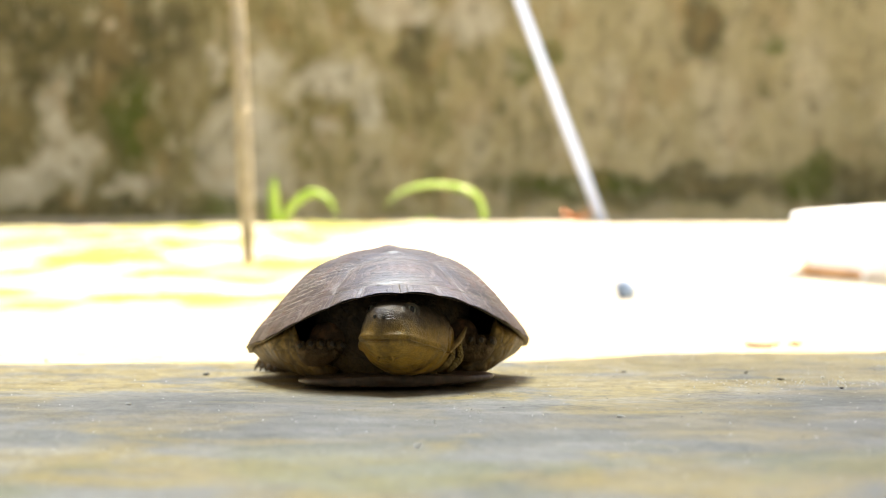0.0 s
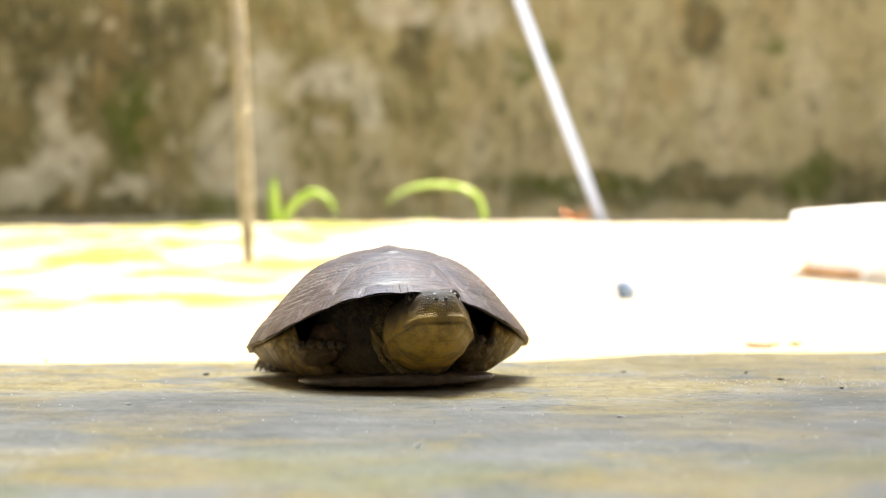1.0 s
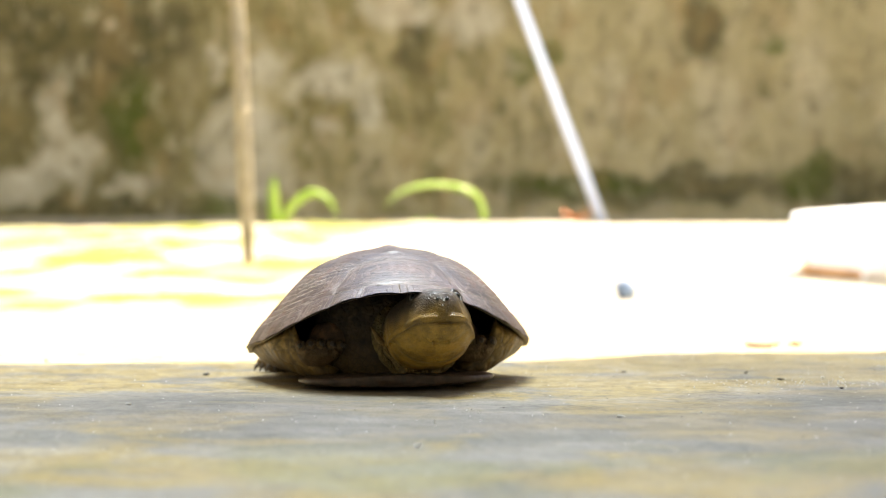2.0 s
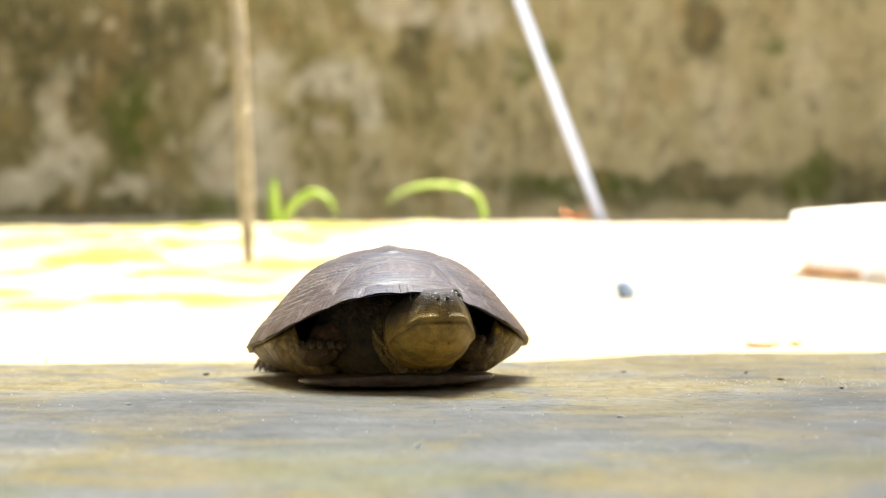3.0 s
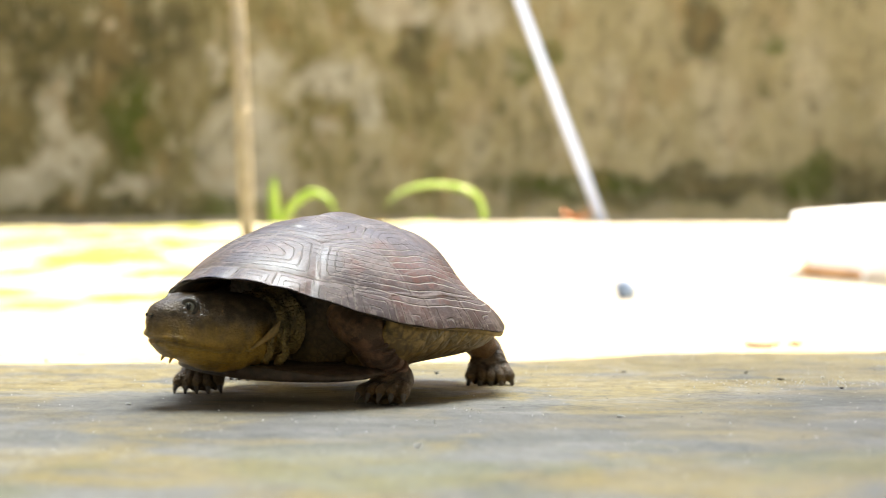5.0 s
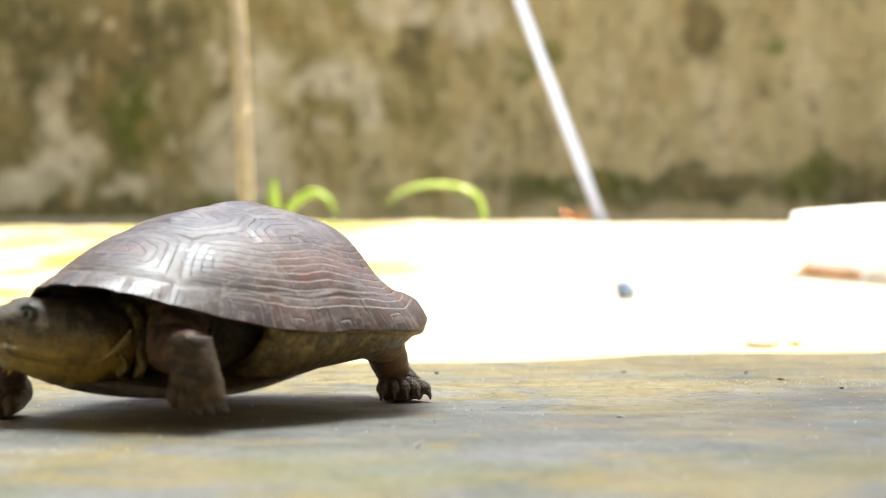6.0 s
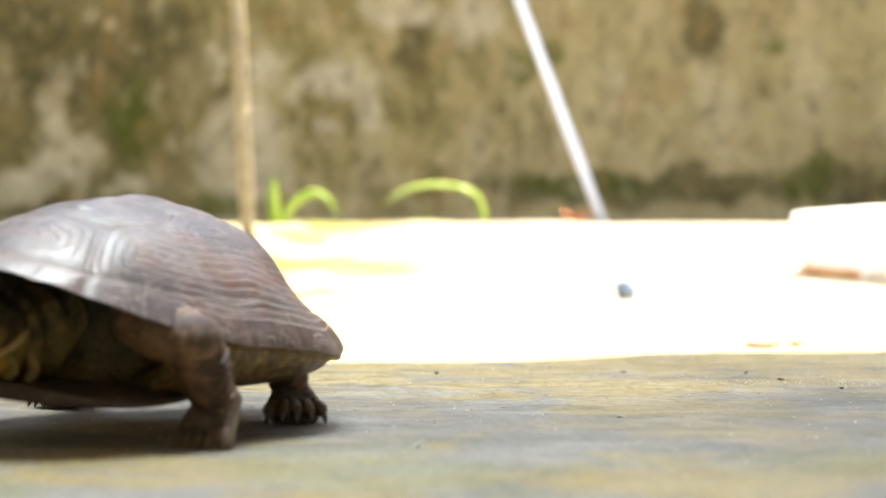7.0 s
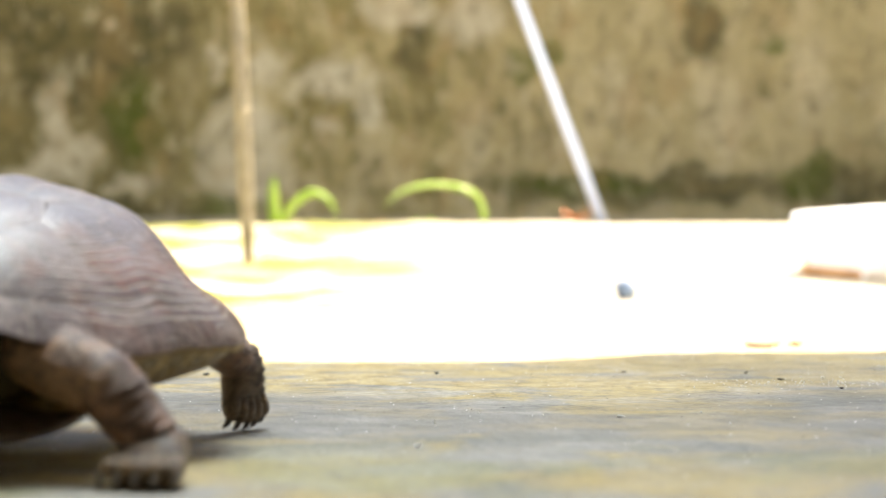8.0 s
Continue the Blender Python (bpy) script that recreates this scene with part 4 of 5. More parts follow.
        bmesh.ops.create_uvsphere(bm, u_segments=20, v_segments=14, radius=0.0037)
        eye = part("eye", bm, EYE_MAT, head, "pale grey eye with a dark pupil", e)
        bm = bmesh.new()
        bmesh.ops.create_uvsphere(bm, u_segments=16, v_segments=10, radius=0.0017)
        bmesh.ops.scale(bm, verts=bm.verts, vec=(0.4, 0.8, 1))
        bmesh.ops.translate(bm, verts=bm.verts, vec=(0.0033, 0, 0))
        bmesh.ops.transform(bm, matrix=e, verts=bm.verts)
        part("pupil", bm, PUPIL_MAT, head)
        ring = []
        for k in range(20):
            t = 2 * math.pi * k / 20
            c = Vector((0.0018, 0.0037 * math.cos(t), 0.0032 * math.sin(t)))
            out = Vector((0, math.cos(t), math.sin(t)))
            ring.append([tuple(e @ (c + out * 0.0014 * math.cos(q) + Vector((1, 0, 0)) * 0.0015 * math.sin(q))) for q in [2 * math.pi * j / 8 for j in range(8)]])
        part("eyelid", loft(ring + [ring[0]], cap=False), LID_MAT, head, "brownish ring of eyelid")
        bm = bmesh.new()
        bmesh.ops.create_uvsphere(bm, u_segments=12, v_segments=8, radius=0.0010)
        bmesh.ops.translate(bm, verts=bm.verts, vec=(0.0545, s * 0.0024, 0.0078))
        part("nostril", bm, PUPIL_MAT, head)
        rings = [oval(0, 0, 0, a, a * 1.15, 18) for a in (0.0008, 0.004, 0.0055, 0.006)]
        ear = loft([[(x + d, y, z) for x, y, z in r] for r, d in zip(rings, (0.0, 0.0002, 0.0008, -0.0008))])
        bmesh.ops.transform(ear, matrix=Matrix.Translation((0.009, s * 0.0218, -0.001)) @ Matrix.Rotation(s * radians(96), 4, "Z"), verts=ear.verts)
        part("eardrum", ear, HEAD_MAT, head, "round eardrum")
        # a pale pointed flap of skin stands off behind the jaw
        flap = []
        for k in range(7):
            t = k / 6
            w = 0.0095 * (1 - t) ** 0.9 + 0.0004
            p = Vector((0.004 - 0.008 * t, s * (0.0210 + 0.0050 * t), -0.004 + 0.0100 * t ** 1.5))
            flap.append([tuple(p + Vector((w * math.cos(q), s * 0.0032 * (1 - 0.75 * t) * math.sin(q), -0.4 * w * math.cos(q)))) for q in [2 * math.pi * j / 10 for j in range(10)]])
        part("cheek_flap", rough_up(loft(flap), 0.0007, 300), FOLD_MAT, head, "pale pointed skin flap behind the jaw")
        part("chin_barbel", tube([(0.043, s * 0.004, -0.0100), (0.0445, s * 0.0042, -0.0118), (0.0452, s * 0.0044, -0.0132)], [0.0011, 0.0008, 0.0003], 8), HEAD_MAT, head)
    # loose folds of the throat, wrapped round the back of the jaws
    for x, size, thick in ((-0.0020, 0.0198, 0.0026), (-0.0100, 0.0212, 0.0030)):
        arc = []
        for k in range(41):
            t = radians(-186 + 192 * k / 40)
            wob = 1 + 0.03 * math.sin(k * 0.7 + x * 900)
            arc.append((x + 0.0035 * math.sin(t) + 0.0008 * math.sin(k * 0.9), size * wob * math.cos(t), 0.0200 / 0.0225 * size * wob * math.sin(t) - 0.0005))
        part("throat_fold", rough_up(tube(arc, [thick * (0.25 + 0.75 * math.sin(math.pi * (k + 0.3) / 40.6)) for k in range(41)], 10), 0.0016, 130, x * 100), NECK_MAT, head, "yellowish loose skin fold")
    head.scale = (1.0, 1.08, 1.14)
    return head


def make_neck(turtle):
    """Wrinkled neck along x, from its root in the shell."""
    rings = []
    n = 44
    for i in range(n + 1):
        x = -0.035 + 0.075 * i / n
        fold = 0.0019 * math.sin(i * 0.95) + 0.0008 * math.sin(i * 2.3 + 1)
        w = 0.0225 - 0.004 * i / n + fold
        rings.append(oval(x, 0, 0, w, w * 0.88, 28, 2.0, w * 0.95))
    return part("neck", rough_up(loft(rings), 0.0026, 70), NECK_MAT, turtle, "loose wrinkled yellowish neck")


def limb(name, turtle, length, r0, r1, mat, seed, bulge=1.12):
    """A stretch of leg along x from its joint."""
    rings = []
    n = 28

    def ring(x, r):
        rings.append(oval(x, 0, 0, max(r, 0.0006), max(r * 0.9, 0.0006), 34, 2.1))

    for k in range(8):
        q = math.pi / 2 * (1 - k / 8)
        ring(-r0 * 0.95 * math.sin(q), r0 * math.cos(q))
    for i in range(n + 1):
        t = i / n
        ring(t * length, (r0 + (r1 - r0) * t) * (1 + (bulge - 1) * math.sin(math.pi * t) + 0.014 * math.sin(t * 26 + seed) + 0.012 * math.sin(t * 47 + seed * 2)))
    for k in range(1, 9):
        q = math.pi / 2 * k / 8
        ring(length + r1 * 0.95 * math.sin(q), r1 * math.cos(q))
    bm = loft(rings)
    rough_up(bm, 0.0038, 80, seed)
    rough_up(bm, 0.0016, 240, seed + 4)
    ob = part(name, bm, mat, turtle)
    if name in ("forearm", "shin"):
        for k in range(6):
            x = length * (0.28 + 0.14 * k)
            r = (r0 + (r1 - r0) * x / length) * 1.03
            half = radians(62 - 14 * (k % 2) + 6 * math.sin(seed + k))
            mid = radians(90 + 22 * math.sin(seed * 2 + 1.7 * k))
            arc = [(x + 0.0012 * math.cos(3 * u), r * math.cos(mid + half * u), r * 0.9 * math.sin(mid + half * u)) for u in [i / 8 - 1 for i in range(17)]]
            part("skin_scale", rough_up(tube(arc, [0.0003 + 0.0015 * math.cos(math.pi / 2 * (i / 8 - 1)) for i in range(17)], 8), 0.0006, 300, seed + k), mat, ob)
    return ob


def paw(name, turtle, length, width, seed, claws=5):
    """A foot with its origin at the ankle, toes along x, sole at z = -0.011."""
    rows = [(-0.008, 0.0, 0.0075, 0.008, 0.006), (0.0, -0.001, 0.0095, 0.0095, 0.0085), (length * 0.35, -0.003, width * 0.38, 0.0085, 0.0075), (length * 0.6, -0.0048, width * 0.44, 0.0062, 0.006), (length * 0.76, -0.006, width * 0.42, 0.0040, 0.0046), (length * 0.84, -0.007, width * 0.34, 0.0022, 0.0032)]
    bm = loft([oval(x, 0, z, w, u, 30, 2.4, d) for x, z, w, u, d in smoothed(rows, 5)])
    for v in bm.verts:
        k = max(0.0, (v.co.x - length * 0.45) / (length * 0.5))
        v.co.z += 0.0016 * k * math.cos(v.co.y / width * claws * 2 * math.pi)
        # cross folds over the wrist and back of the foot
        if v.co.z > -0.002:
            v.co.z += 0.0007 * math.sin(v.co.x * 1500 + 3 * math.sin(v.co.y * 260 + seed))
    rough_up(bm, 0.0016, 170, seed)
    rough_up(bm, 0.0008, 420, seed + 2)
    foot = part(name, bm, FOOT_MAT, turtle)
    for i in range(claws):
        u = (i + 0.5) / claws - 0.5
        y = u * width * 0.92
        a = u * 0.9
        d = Vector((math.cos(a), math.sin(a), 0))
        base = Vector((length * (0.86 - 0.5 * u * u), y, -0.0058))
        toe = tube([base - d * 0.009 + Vector((0, 0, 0.0020)), base - d * 0.006 + Vector((0, 0, 0.0034)), base - d * 0.003 + Vector((0, 0, 0.0030)), base - d * 0.0005 + Vector((0, 0, 0.0022)), base + d * 0.002 + Vector((0, 0, 0.0012)), base + d * 0.0042], [0.0024, 0.0034, 0.0031, 0.0035, 0.0033, 0.0020], 12)
        part("toe", rough_up(toe, 0.0006, 400, seed + i), FOOT_MAT, foot)
        part("claw", tube([base + d * 0.001 + Vector((0, 0, 0.0012)), base + d * 0.0038 + Vector((0, 0, 0.0002)), base + d * 0.0058 - Vector((0, 0, 0.0018)), base + d * 0.0067 - Vector((0, 0, 0.0042))], [0.0018, 0.0017, 0.0012, 0.0003], 8), CLAW_MAT, foot)
    return foot


turtle = tagged(new("turtle"), "brown mud turtle with a ridged domed shell on concrete", "turtle")
make_carapace(turtle)
make_plastron(turtle)
HEAD = make_head(turtle)
NECK = make_neck(turtle)
UPPER, LOWER = {"F": 0.030, "R": 0.031}, {"F": 0.031, "R": 0.030}
LEGS = {}
for leg, front in (("FL", True), ("FR", True), ("RL", False), ("RR", False)):
    k = leg[0]
    seed = 1.0 + 3.1 * len(LEGS)
    LEGS[leg] = (limb("upper_foreleg" if front else "thigh", turtle, UPPER[k], 0.0128, 0.0118, UPPER_LEG_MAT, seed), limb("forearm" if front else "shin", turtle, LOWER[k], 0.0118 if front else 0.0108, 0.0086 if front else 0.0082, LEG_MAT, seed + 1, 1.06), paw("forefoot" if front else "hind_foot", turtle, 0.022, 0.030, seed + 2))
HIPS = {"FL": Vector((0.074, 0.037, 0.027)), "FR": Vector((0.074, -0.037, 0.027)), "RL": Vector((-0.062, 0.038, 0.028)), "RR": Vector((-0.062, -0.038, 0.028))}

# Rows of the turtle: seconds, x, y, z, heading (0: towards the lens, minus: to the lens's left), nose down, lean.
BODY = [
    (0, -0.0314, 1.0880, 0.0000, 4.8, -0.4, 1.2),
    (3.1, -0.0314, 1.0880, 0.0000, 4.8, -0.4, 1.2),
    (3.3, -0.0308, 1.0811, 0.0001, 5.3, 0.5, -0.4),
    (3.5, -0.0293, 1.0745, 0.0022, 6.3, 0.3, -3.0),
    (3.8, -0.0314, 1.0947, 0.0091, 4.3, -1.9, -6.6),
    (4, -0.0380, 1.1004, 0.0127, -0.4, -3.5, -8.5),
    (4.3, -0.0430, 1.0711, 0.0179, -6.9, -3.1, -4.4),
    (4.5, -0.0467, 1.0419, 0.0174, -14.4, 0.1, -3.3),
    (4.7, -0.0509, 1.0169, 0.0173, -21.8, 2.6, -3.6),
    (5.8, -0.1010, 0.9076, 0.0186, -28.7, 5.8, -2.4),
    (6, -0.1056, 0.8836, 0.0201, -30.6, 6.1, -2.4),
    (6.25, -0.1122, 0.8556, 0.0197, -30.4, 6.1, -2.7),
    (6.5, -0.1229, 0.8274, 0.0190, -27.4, 5.9, -3.9),
    (6.75, -0.1346, 0.8129, 0.0203, -24.4, 4.0, -5.6),
    (7, -0.1422, 0.7849, 0.0205, -21.5, 1.8, -5.9),
    (7.25, -0.1450, 0.7508, 0.0221, -19.3, 5.6, -1.3),
    (7.5, -0.1452, 0.7071, 0.0217, -19.2, 9.8, -3.9),
    (7.75, -0.1565, 0.6948, 0.0224, -17.6, 9.6, -5.8),
    (8, -0.1736, 0.6905, 0.0244, -14.7, 8.3, -5.0),
]
# Head in the turtle's space: seconds, back of the skull, heading, nose down, lean.
HEAD_ROWS = [
    (0.0, 0.0700, 0.0118, 0.0276, -27, -6, 0),
    (0.3, 0.0700, 0.0120, 0.0276, -26, -6, 0),
    (0.5, 0.0690, 0.0131, 0.0290, -4, -9, 0),
    (0.7, 0.0700, 0.0134, 0.0292, 9, -14, 0),
    (3.0, 0.0700, 0.0144, 0.0294, 9, -14, 0),
    (3.2, 0.0690, 0.0126, 0.0262, -4, -8, 0),
    (3.4, 0.0662, 0.0101, 0.0260, -6, -5, 0),
    (3.6, 0.0685, 0.0079, 0.0265, -11, -5, 0),
    (3.8, 0.0716, 0.0086, 0.0256, -21, -5, 0),
    (4.0, 0.0750, 0.0075, 0.0290, -30, -5, 0),
    (4.3, 0.0757, 0.0043, 0.0294, -33, -5, 0),
    (4.6, 0.0749, -0.0042, 0.0257, -30, 0, 0),
    (4.7, 0.0749, -0.0087, 0.0255, -30, 0, 0),
    (5.8, 0.0755, -0.0135, 0.0258, -33, -3, 0),
    (6.0, 0.0753, -0.0156, 0.0255, -32, -3, 0),
    (6.2, 0.0752, -0.0195, 0.0253, -31, -3, 0),
    (6.4, 0.0751, -0.0242, 0.0247, -31, -3, 0),
    (7.0, 0.0756, -0.0168, 0.0240, -33, -3, 0),
    (8.0, 0.0759, 0.0077, 0.0278, -34, -3, 0),
]
# Feet: seconds, place of the ankle, heading, toes down, how far folded away. With "in" the place is in the turtle's space.
FEET = {
    "FR": [
        (0, "in", 0.036, -0.047, 0.016, 10, -40, 1), (3, "in", 0.036, -0.047, 0.016, 10, -40, 1), (3.2, "on", -0.076, 1, 0.0277, -5, 20, 0.9), (3.4, "on", -0.0739, 0.985, 0.028, 25, -35, 0.7),
        (3.5, "on", -0.0736, 0.98, 0.0300, 45, -40, 0.6), (3.6, "on", -0.0805, 0.975, 0.0390, -6, -6, 0.3), (3.7, "on", -0.0921, 0.985, 0.0331, -50, 25, 0.1), (3.8, "on", -0.1111, 1.0118, 0.0105, -15, 0, 0),
        (4, "on", -0.1106, 1.0076, 0.0105, -15, 0, 0), (4.3, "on", -0.1176, 1.0039, 0.0105, -5, 0, 0), (4.7, "on", -0.1215, 1.008, 0.0105, -5, 0, 0), (4.9, "on", -0.129, 1.0151, 0.0146, -5, 25, 0),
        (5.15, "on", -0.1440, 0.965, 0.0220, -15, 20, 0), (5.4, "on", -0.1820, 0.885, 0.0240, -25, 5, 0), (5.65, "on", -0.2065, 0.850, 0.0105, -20, 0, 0), (6.35, "on", -0.207, 0.848, 0.0105, -20, 0, 0), (6.5, "on", -0.213, 0.838, 0.014, -25, 30, 0),
        (6.8, "on", -0.229, 0.729, 0.0208, -40, 0, 0), (7.1, "on", -0.245, 0.7, 0.0105, -40, 0, 0), (8, "on", -0.245, 0.7, 0.0105, -40, 0, 0),
    ],
    "FL": [
        (0, "in", 0.036, 0.047, 0.016, -10, -40, 1), (3, "in", 0.036, 0.047, 0.016, -10, -40, 1), (3.2, "on", 0.0335, 1.0087, 0.0252, 30, 10, 0.6), (3.4, "on", 0.0438, 1.0447, 0.0105, 35, 0, 0),
        (4.2, "on", 0.0452, 1.0444, 0.0115, 30, 5, 0), (4.3, "on", 0.0473, 1.0601, 0.014, 25, 20, 0), (4.4, "on", 0.0305, 1, 0.0165, 25, 45, 0), (4.5, "on", -0.0059, 0.9300, 0.0367, -18, 80, 0),
        (4.6, "on", -0.0257, 0.9293, 0.0124, -10, 10, 0), (4.7, "on", -0.025, 0.9311, 0.0105, -12, 0, 0), (5.6, "on", -0.025, 0.9325, 0.0115, -30, 5, 0), (5.8, "on", -0.0405, 0.885, 0.0144, 45, 50, 0),
        (5.9, "on", -0.0732, 0.825, 0.0196, 20, 60, 0), (6, "on", -0.1083, 0.77, 0.0331, -25, 84, 0), (6.1, "on", -0.1083, 0.75, 0.0338, -20, 84, 0), (6.2, "on", -0.108, 0.735, 0.0206, -8, 45, 0),
        (6.4, "on", -0.0962, 0.727, 0.0125, -8, 5, 0), (6.6, "on", -0.095, 0.7265, 0.0105, -10, 0, 0), (6.8, "on", -0.0935, 0.7215, 0.0115, -18, 5, 0), (7, "on", -0.0915, 0.7185, 0.015, -25, 35, 0),
        (7.25, "on", -0.0905, 0.7165, 0.018, -25, 55, 0), (7.4, "on", -0.1129, 0.635, 0.0237, -30, 70, 0), (7.5, "on", -0.1111, 0.6150, 0.0222, -20, 80, 0), (7.6, "on", -0.0996, 0.6, 0.0145, -10, 30, 0),
        (7.7, "on", -0.0955, 0.598, 0.0105, -8, 0, 0), (8, "on", -0.0945, 0.597, 0.0105, -12, 0, 0),
    ],
    "RL": [
        (0, "in", -0.055, 0.036, 0.013, 20, 0, 1), (3.4, "in", -0.055, 0.036, 0.013, 20, 0, 1), (3.7, "on", 0.0291, 1.102, 0.0105, 30, 0, 0), (4.7, "on", 0.033, 1.1032, 0.0105, 15, 0, 0),
        (4.9, "on", 0.0321, 1.0868, 0.0151, 10, 30, 0), (5.2, "on", 0.0019, 0.9877, 0.0224, 0, 20, 0), (5.5, "on", -0.0247, 0.9564, 0.0105, 15, 0, 0), (6.2, "on", -0.0258, 0.949, 0.0105, 15, 0, 0),
        (6.4, "on", -0.0274, 0.938, 0.0202, 12, 45, 0), (6.5, "on", -0.0279, 0.933, 0.0245, 30, 80, 0), (6.7, "on", -0.0341, 0.925, 0.0304, 38, 80, 0), (6.8, "on", -0.0437, 0.915, 0.0303, 50, 72, 0),
        (6.9, "on", -0.0546, 0.885, 0.0191, 50, 45, 0), (7, "on", -0.0701, 0.8221, 0.0105, 10, 0, 0), (7.4, "on", -0.0692, 0.8113, 0.0105, 10, 0, 0), (7.6, "on", -0.072, 0.797, 0.0159, 8, 20, 0),
        (7.8, "on", -0.0739, 0.785, 0.0306, 30, 76, 0), (8, "on", -0.0873, 0.775, 0.0274, 62, 70, 0),
    ],
    "RR": [
        (0, "on", -0.0985, 1.178, 0.0105, -40, 0, 0.7), (3.4, "on", -0.099, 1.178, 0.0105, -40, 0, 0.7), (3.6, "on", -0.1013, 1.1634, 0.0105, -45, 0, 0.3), (3.8, "on", -0.0996, 1.176, 0.0105, -35, 0, 0),
        (4.7, "on", -0.1015, 1.1597, 0.0105, -30, 0, 0), (4.9, "on", -0.107, 1.1374, 0.0151, -30, 30, 0), (5.1, "on", -0.126, 1.07, 0.02, -35, 20, 0), (5.35, "on", -0.148, 1.025, 0.0105, -35, 0, 0),
        (6, "on", -0.149, 1.02, 0.0105, -35, 5, 0), (6.2, "on", -0.165, 0.965, 0.02, -35, 30, 0), (6.4, "on", -0.1835, 0.905, 0.0105, -35, 0, 0), (7.2, "on", -0.1835, 0.9, 0.0105, -35, 0, 0),
        (7.35, "on", -0.196, 0.86, 0.02, -35, 20, 0), (7.6, "on", -0.215, 0.775, 0.0105, -35, 0, 0), (8, "on", -0.215, 0.77, 0.0105, -35, 0, 0),
    ],
}
# Elbows: seconds, place, how far it holds.
ELBOWS = {
    "FR": [
        (3.6, -0.0705, 0.9900, 0.0423, 0), (3.7, -0.0658, 0.9900, 0.0407, 0.8), (3.8, -0.0776, 1.0000, 0.0420, 1), (4, -0.0948, 1.0000, 0.0445, 1), (4.3, -0.1136, 0.9950, 0.0478, 1),
        (4.5, -0.1278, 0.9900, 0.0439, 1), (4.7, -0.1378, 0.9800, 0.0473, 1), (4.9, -0.1364, 0.9700, 0.0455, 0), (5.4, -0.2015, 0.8400, 0.0394, 0), (5.8, -0.2041, 0.8400, 0.0367, 1),
        (6.3, -0.2123, 0.8300, 0.0372, 1), (6.6, -0.2097, 0.8200, 0.0377, 0),
    ],
    "FL": [
        (4.2, 0.0328, 1.0200, 0.0364, 0), (4.4, -0.0082, 0.9600, 0.0387, 1), (4.5, -0.0212, 0.9500, 0.0406, 1), (4.6, -0.0281, 0.9400, 0.0356, 1), (4.7, -0.0297, 0.9350, 0.0359, 1),
        (5, -0.0363, 0.9200, 0.0330, 0), (5.6, -0.0613, 0.8600, 0.0331, 0.3), (5.8, -0.0729, 0.8300, 0.0324, 1), (5.9, -0.0982, 0.8000, 0.0330, 1), (6, -0.1154, 0.7850, 0.0338, 1),
        (6.1, -0.1163, 0.7750, 0.0368, 1), (6.2, -0.1119, 0.7550, 0.0402, 1), (6.5, -0.1136, 0.7350, 0.0412, 1), (7, -0.0991, 0.7050, 0.0426, 1), (7.25, -0.1071, 0.6750, 0.0432, 1),
        (7.4, -0.1321, 0.6450, 0.0376, 1), (7.5, -0.1270, 0.6300, 0.0369, 1), (7.6, -0.1162, 0.6150, 0.0332, 1), (8, -0.1201, 0.6050, 0.0392, 1),
    ],
}


def glide(rows, t):
    """Numbers of rows at t, eased between rows by a cubic that does not overshoot."""
    if t <= rows[0][0]:
        return [float(v) for v in rows[0][1:]]
    for i in range(len(rows) - 1):
        a, b = rows[i], rows[i + 1]
        if t <= b[0]:
            h = b[0] - a[0]
            u = (t - a[0]) / h
            out = []
            for k in range(1, len(a)):
                def slope(j):
                    if j == 0 or j == len(rows) - 1:
                        return 0.0
                    l = (rows[j][k] - rows[j - 1][k]) / (rows[j][0] - rows[j - 1][0])
                    r = (rows[j + 1][k] - rows[j][k]) / (rows[j + 1][0] - rows[j][0])
                    return 0.0 if l * r <= 0 else 2 * l * r / (l + r)
                p, q, m, n = a[k], b[k], slope(i) * h, slope(i + 1) * h
                out.append((2 * u ** 3 - 3 * u * u + 1) * p + (u ** 3 - 2 * u * u + u) * m + (3 * u * u - 2 * u ** 3) * q + (u ** 3 - u * u) * n)
            return out
    return [float(v) for v in rows[-1][1:]]


def body_pose(t):
    x, y, z, turn, down, lean = glide(BODY, t)
    return pose(x, y, z, 0, 0, turn - 90) @ pose(0, 0, 0, lean, down, 0)


def aim(origin, x_axis, up):
    x = x_axis.normalized()
    y = up.cross(x).normalized()
    z = x.cross(y)
    m = Matrix((x, y, z)).transposed().to_4x4()
    m.translation = origin
    return m


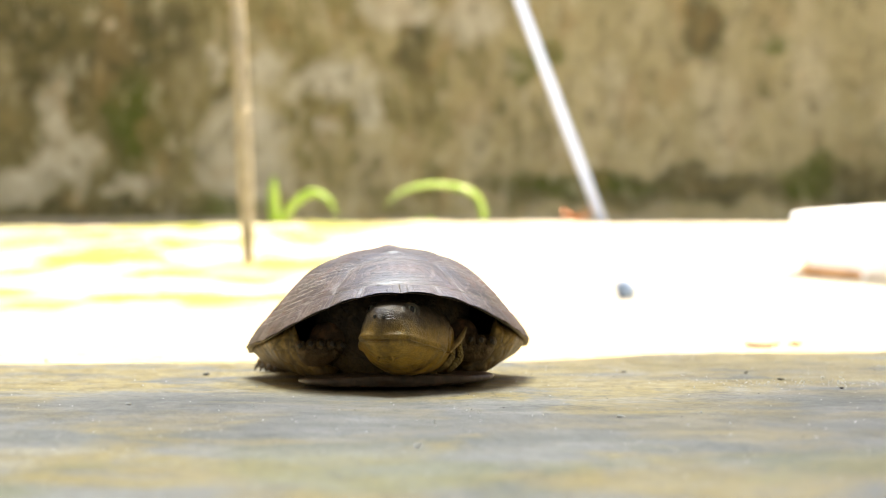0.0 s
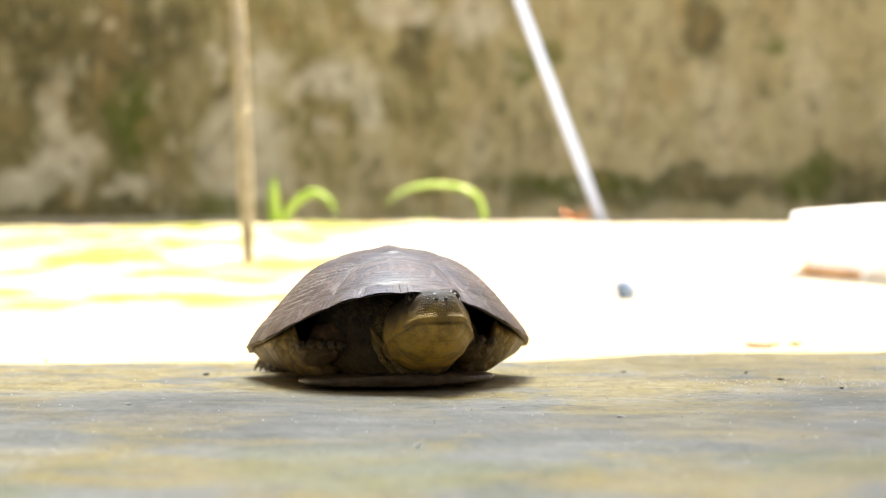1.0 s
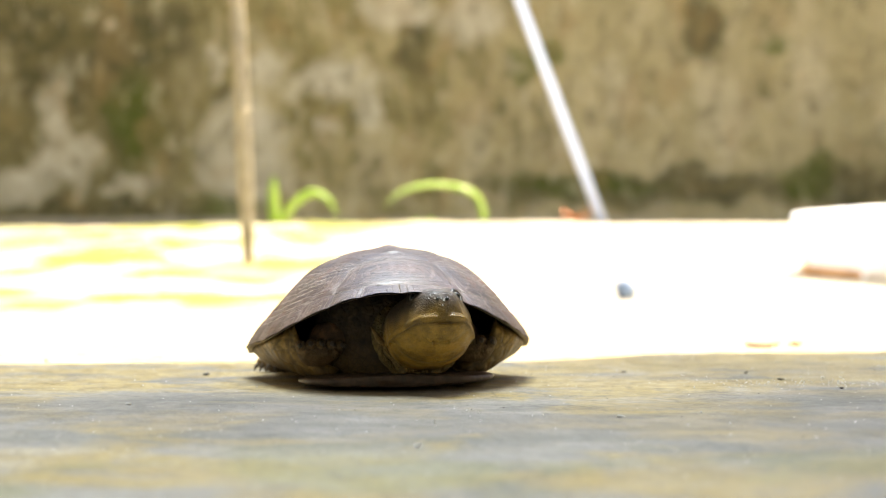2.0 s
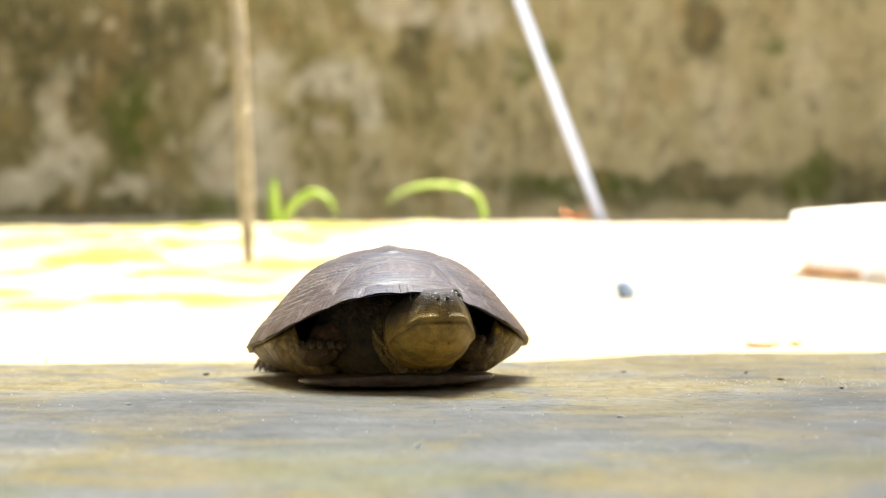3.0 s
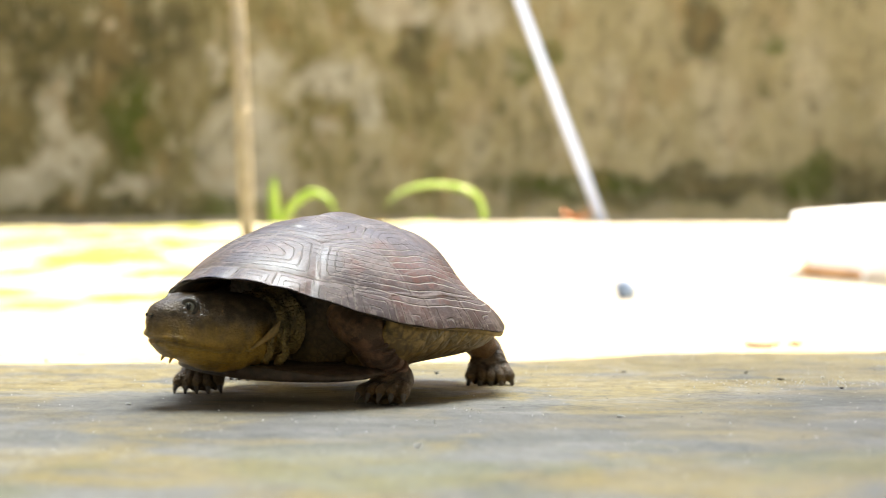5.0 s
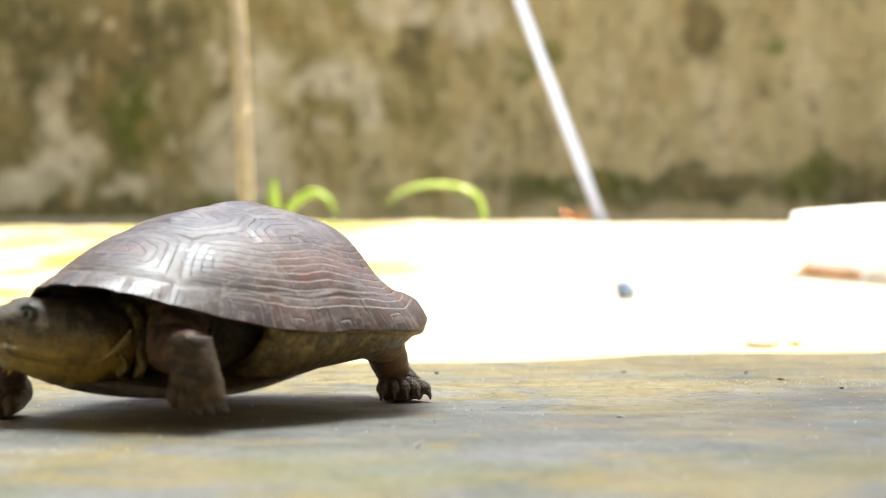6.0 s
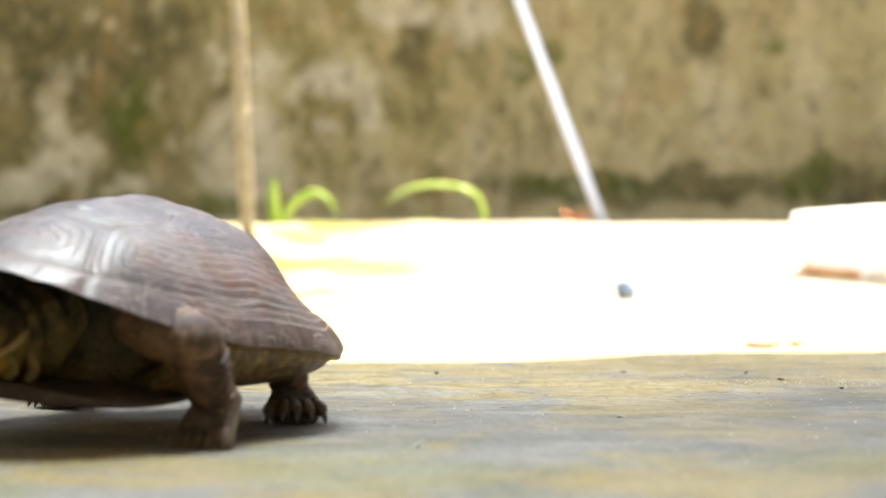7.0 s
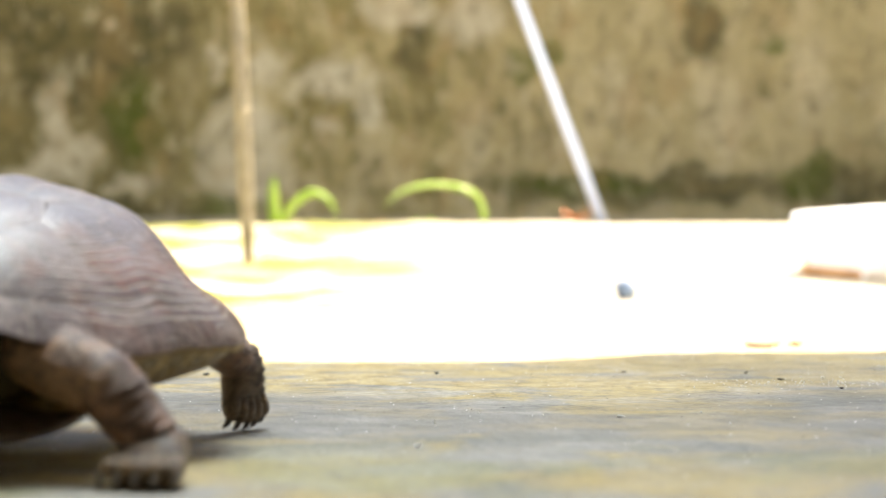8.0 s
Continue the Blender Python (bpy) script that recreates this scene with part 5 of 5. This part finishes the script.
def motions():
    times = [i / 10 for i in range(81)]
    bodies = {t: body_pose(t) for t in times}
    walk(turtle, [(t, bodies[t]) for t in times])
    heads, necks = [], []
    for t in times:
        x, y, z, turn, down, lean = glide(HEAD_ROWS, t)
        h = pose(x, y, z, 0, 0, turn) @ pose(0, 0, 0, lean, down, 0)
        heads.append((t, h))
        end = h @ Vector((0.002, 0, -0.001))
        root = Vector((0.030, 0.0, 0.032))
        d = (end - root).normalized()
        necks.append((t, aim(end - d * 0.037, d, Vector((0, 0, 1)))))
    walk(HEAD, heads)
    walk(NECK, necks)
    for leg, (upper, lower, foot) in LEGS.items():
        hip, left = HIPS[leg], 1 if leg[1] == "L" else -1
        la, lb = UPPER[leg[0]], LOWER[leg[0]]
        rows = []
        for r in FEET[leg]:
            m = body_pose(r[0])
            if r[1] == "in":
                p = m @ Vector(r[2:5])
                turn = r[5] + glide(BODY, r[0])[3]
            else:
                p, turn = Vector(r[2:5]), r[5]
            rows.append((r[0], p.x, p.y, p.z, turn, r[6], r[7]))
        u_rows, l_rows, f_rows = [], [], []
        for t in times:
            x, y, z, turn, down, fold = glide(rows, t)
            back = bodies[t].inverted()
            f = back @ (pose(x, y, z, 0, 0, turn - 90) @ pose(0, 0, 0, 0, down, 0))
            ankle = f.translation.copy()
            if leg[0] == "F":
                joint = Vector((min(0.076, max(0.048, ankle.x - 0.012)), left * min(0.050, max(0.034, left * ankle.y - 0.018)), hip.z)).lerp(hip - Vector((0.035, 0, 0)), fold)
            else:
                joint = hip
            reach = ankle - joint
            dist = min(max(reach.length, abs(la - lb) + 0.012), la + lb - 0.0005)
            way = reach.normalized()
            start = ankle - way * dist
            along = (la * la - lb * lb + dist * dist) / (2 * dist)
            # the elbow or knee stays under the rim of the shell
            for step in range(12):
                bend = Vector((0.5, left * 0.4, 0.6) if leg[0] == "F" else (1.0, left * 0.5, 0.3)).lerp(Vector((-1 if leg[0] == "F" else 1, -left * 0.3, 0.15)), fold)
                bend.z -= 0.2 * step
                bend = (bend - way * bend.dot(way)).normalized()
                knee = start + way * along + bend * math.sqrt(max(0.0, la * la - along * along))
                if knee.z < 0.028:
                    break
            # out of the shell the lower leg stands nearly upright under the joint
            if fold < 1:
                base, core = (Vector((0.062, left * 0.045, 0)), Vector((0.025, left * 0.026, 0.033))) if leg[0] == "F" else (Vector((-0.055, left * 0.046, 0)), Vector((-0.020, left * 0.026, 0.032)))
                near = 0.5 if leg[0] == "F" else 0.95
                stand = Vector((near * (base.x - ankle.x), near * near * (base.y - ankle.y), max(0.012, 0.029 - ankle.z)))
                stand = stand.normalized() * lb
                if ankle.z + stand.z > 0.025:
                    top = max(-0.004, 0.025 - ankle.z)
                    flat = Vector((stand.x - 0.008, stand.y - left * 0.003, 0)).normalized()
                    stand = flat * math.sqrt(lb * lb - top * top) + Vector((0, 0, top))
                if leg in ELBOWS:
                    ex, ey, ez, hold = glide(ELBOWS[leg], t)
                    wish = (back @ Vector((ex, ey, ez)) - ankle).normalized()
                    stand = (stand.normalized() * (1 - hold) + wish * hold).normalized() * lb
                knee_out = ankle + stand
                if leg[0] == "F":
                    core = Vector((min(0.055, knee_out.x - 0.012), left * 0.016, 0.040))
                start_out = knee_out + (core - knee_out).normalized() * la
                way_in, arm_in = (knee - ankle).normalized(), (start - knee).normalized()
                knee = ankle + (stand.normalized() * (1 - fold) + way_in * fold).normalized() * lb
                start = knee + ((start_out - knee_out).normalized() * (1 - fold) + arm_in * fold).normalized() * la
            u_rows.append((t, aim(start, knee - start, Vector((0.3, 0, 1)))))
            l_rows.append((t, aim(knee, ankle - knee, Vector((0.6, 0, 1)))))
            f_rows.append((t, f))
        walk(upper, u_rows)
        walk(lower, l_rows)
        walk(foot, f_rows)


motions()
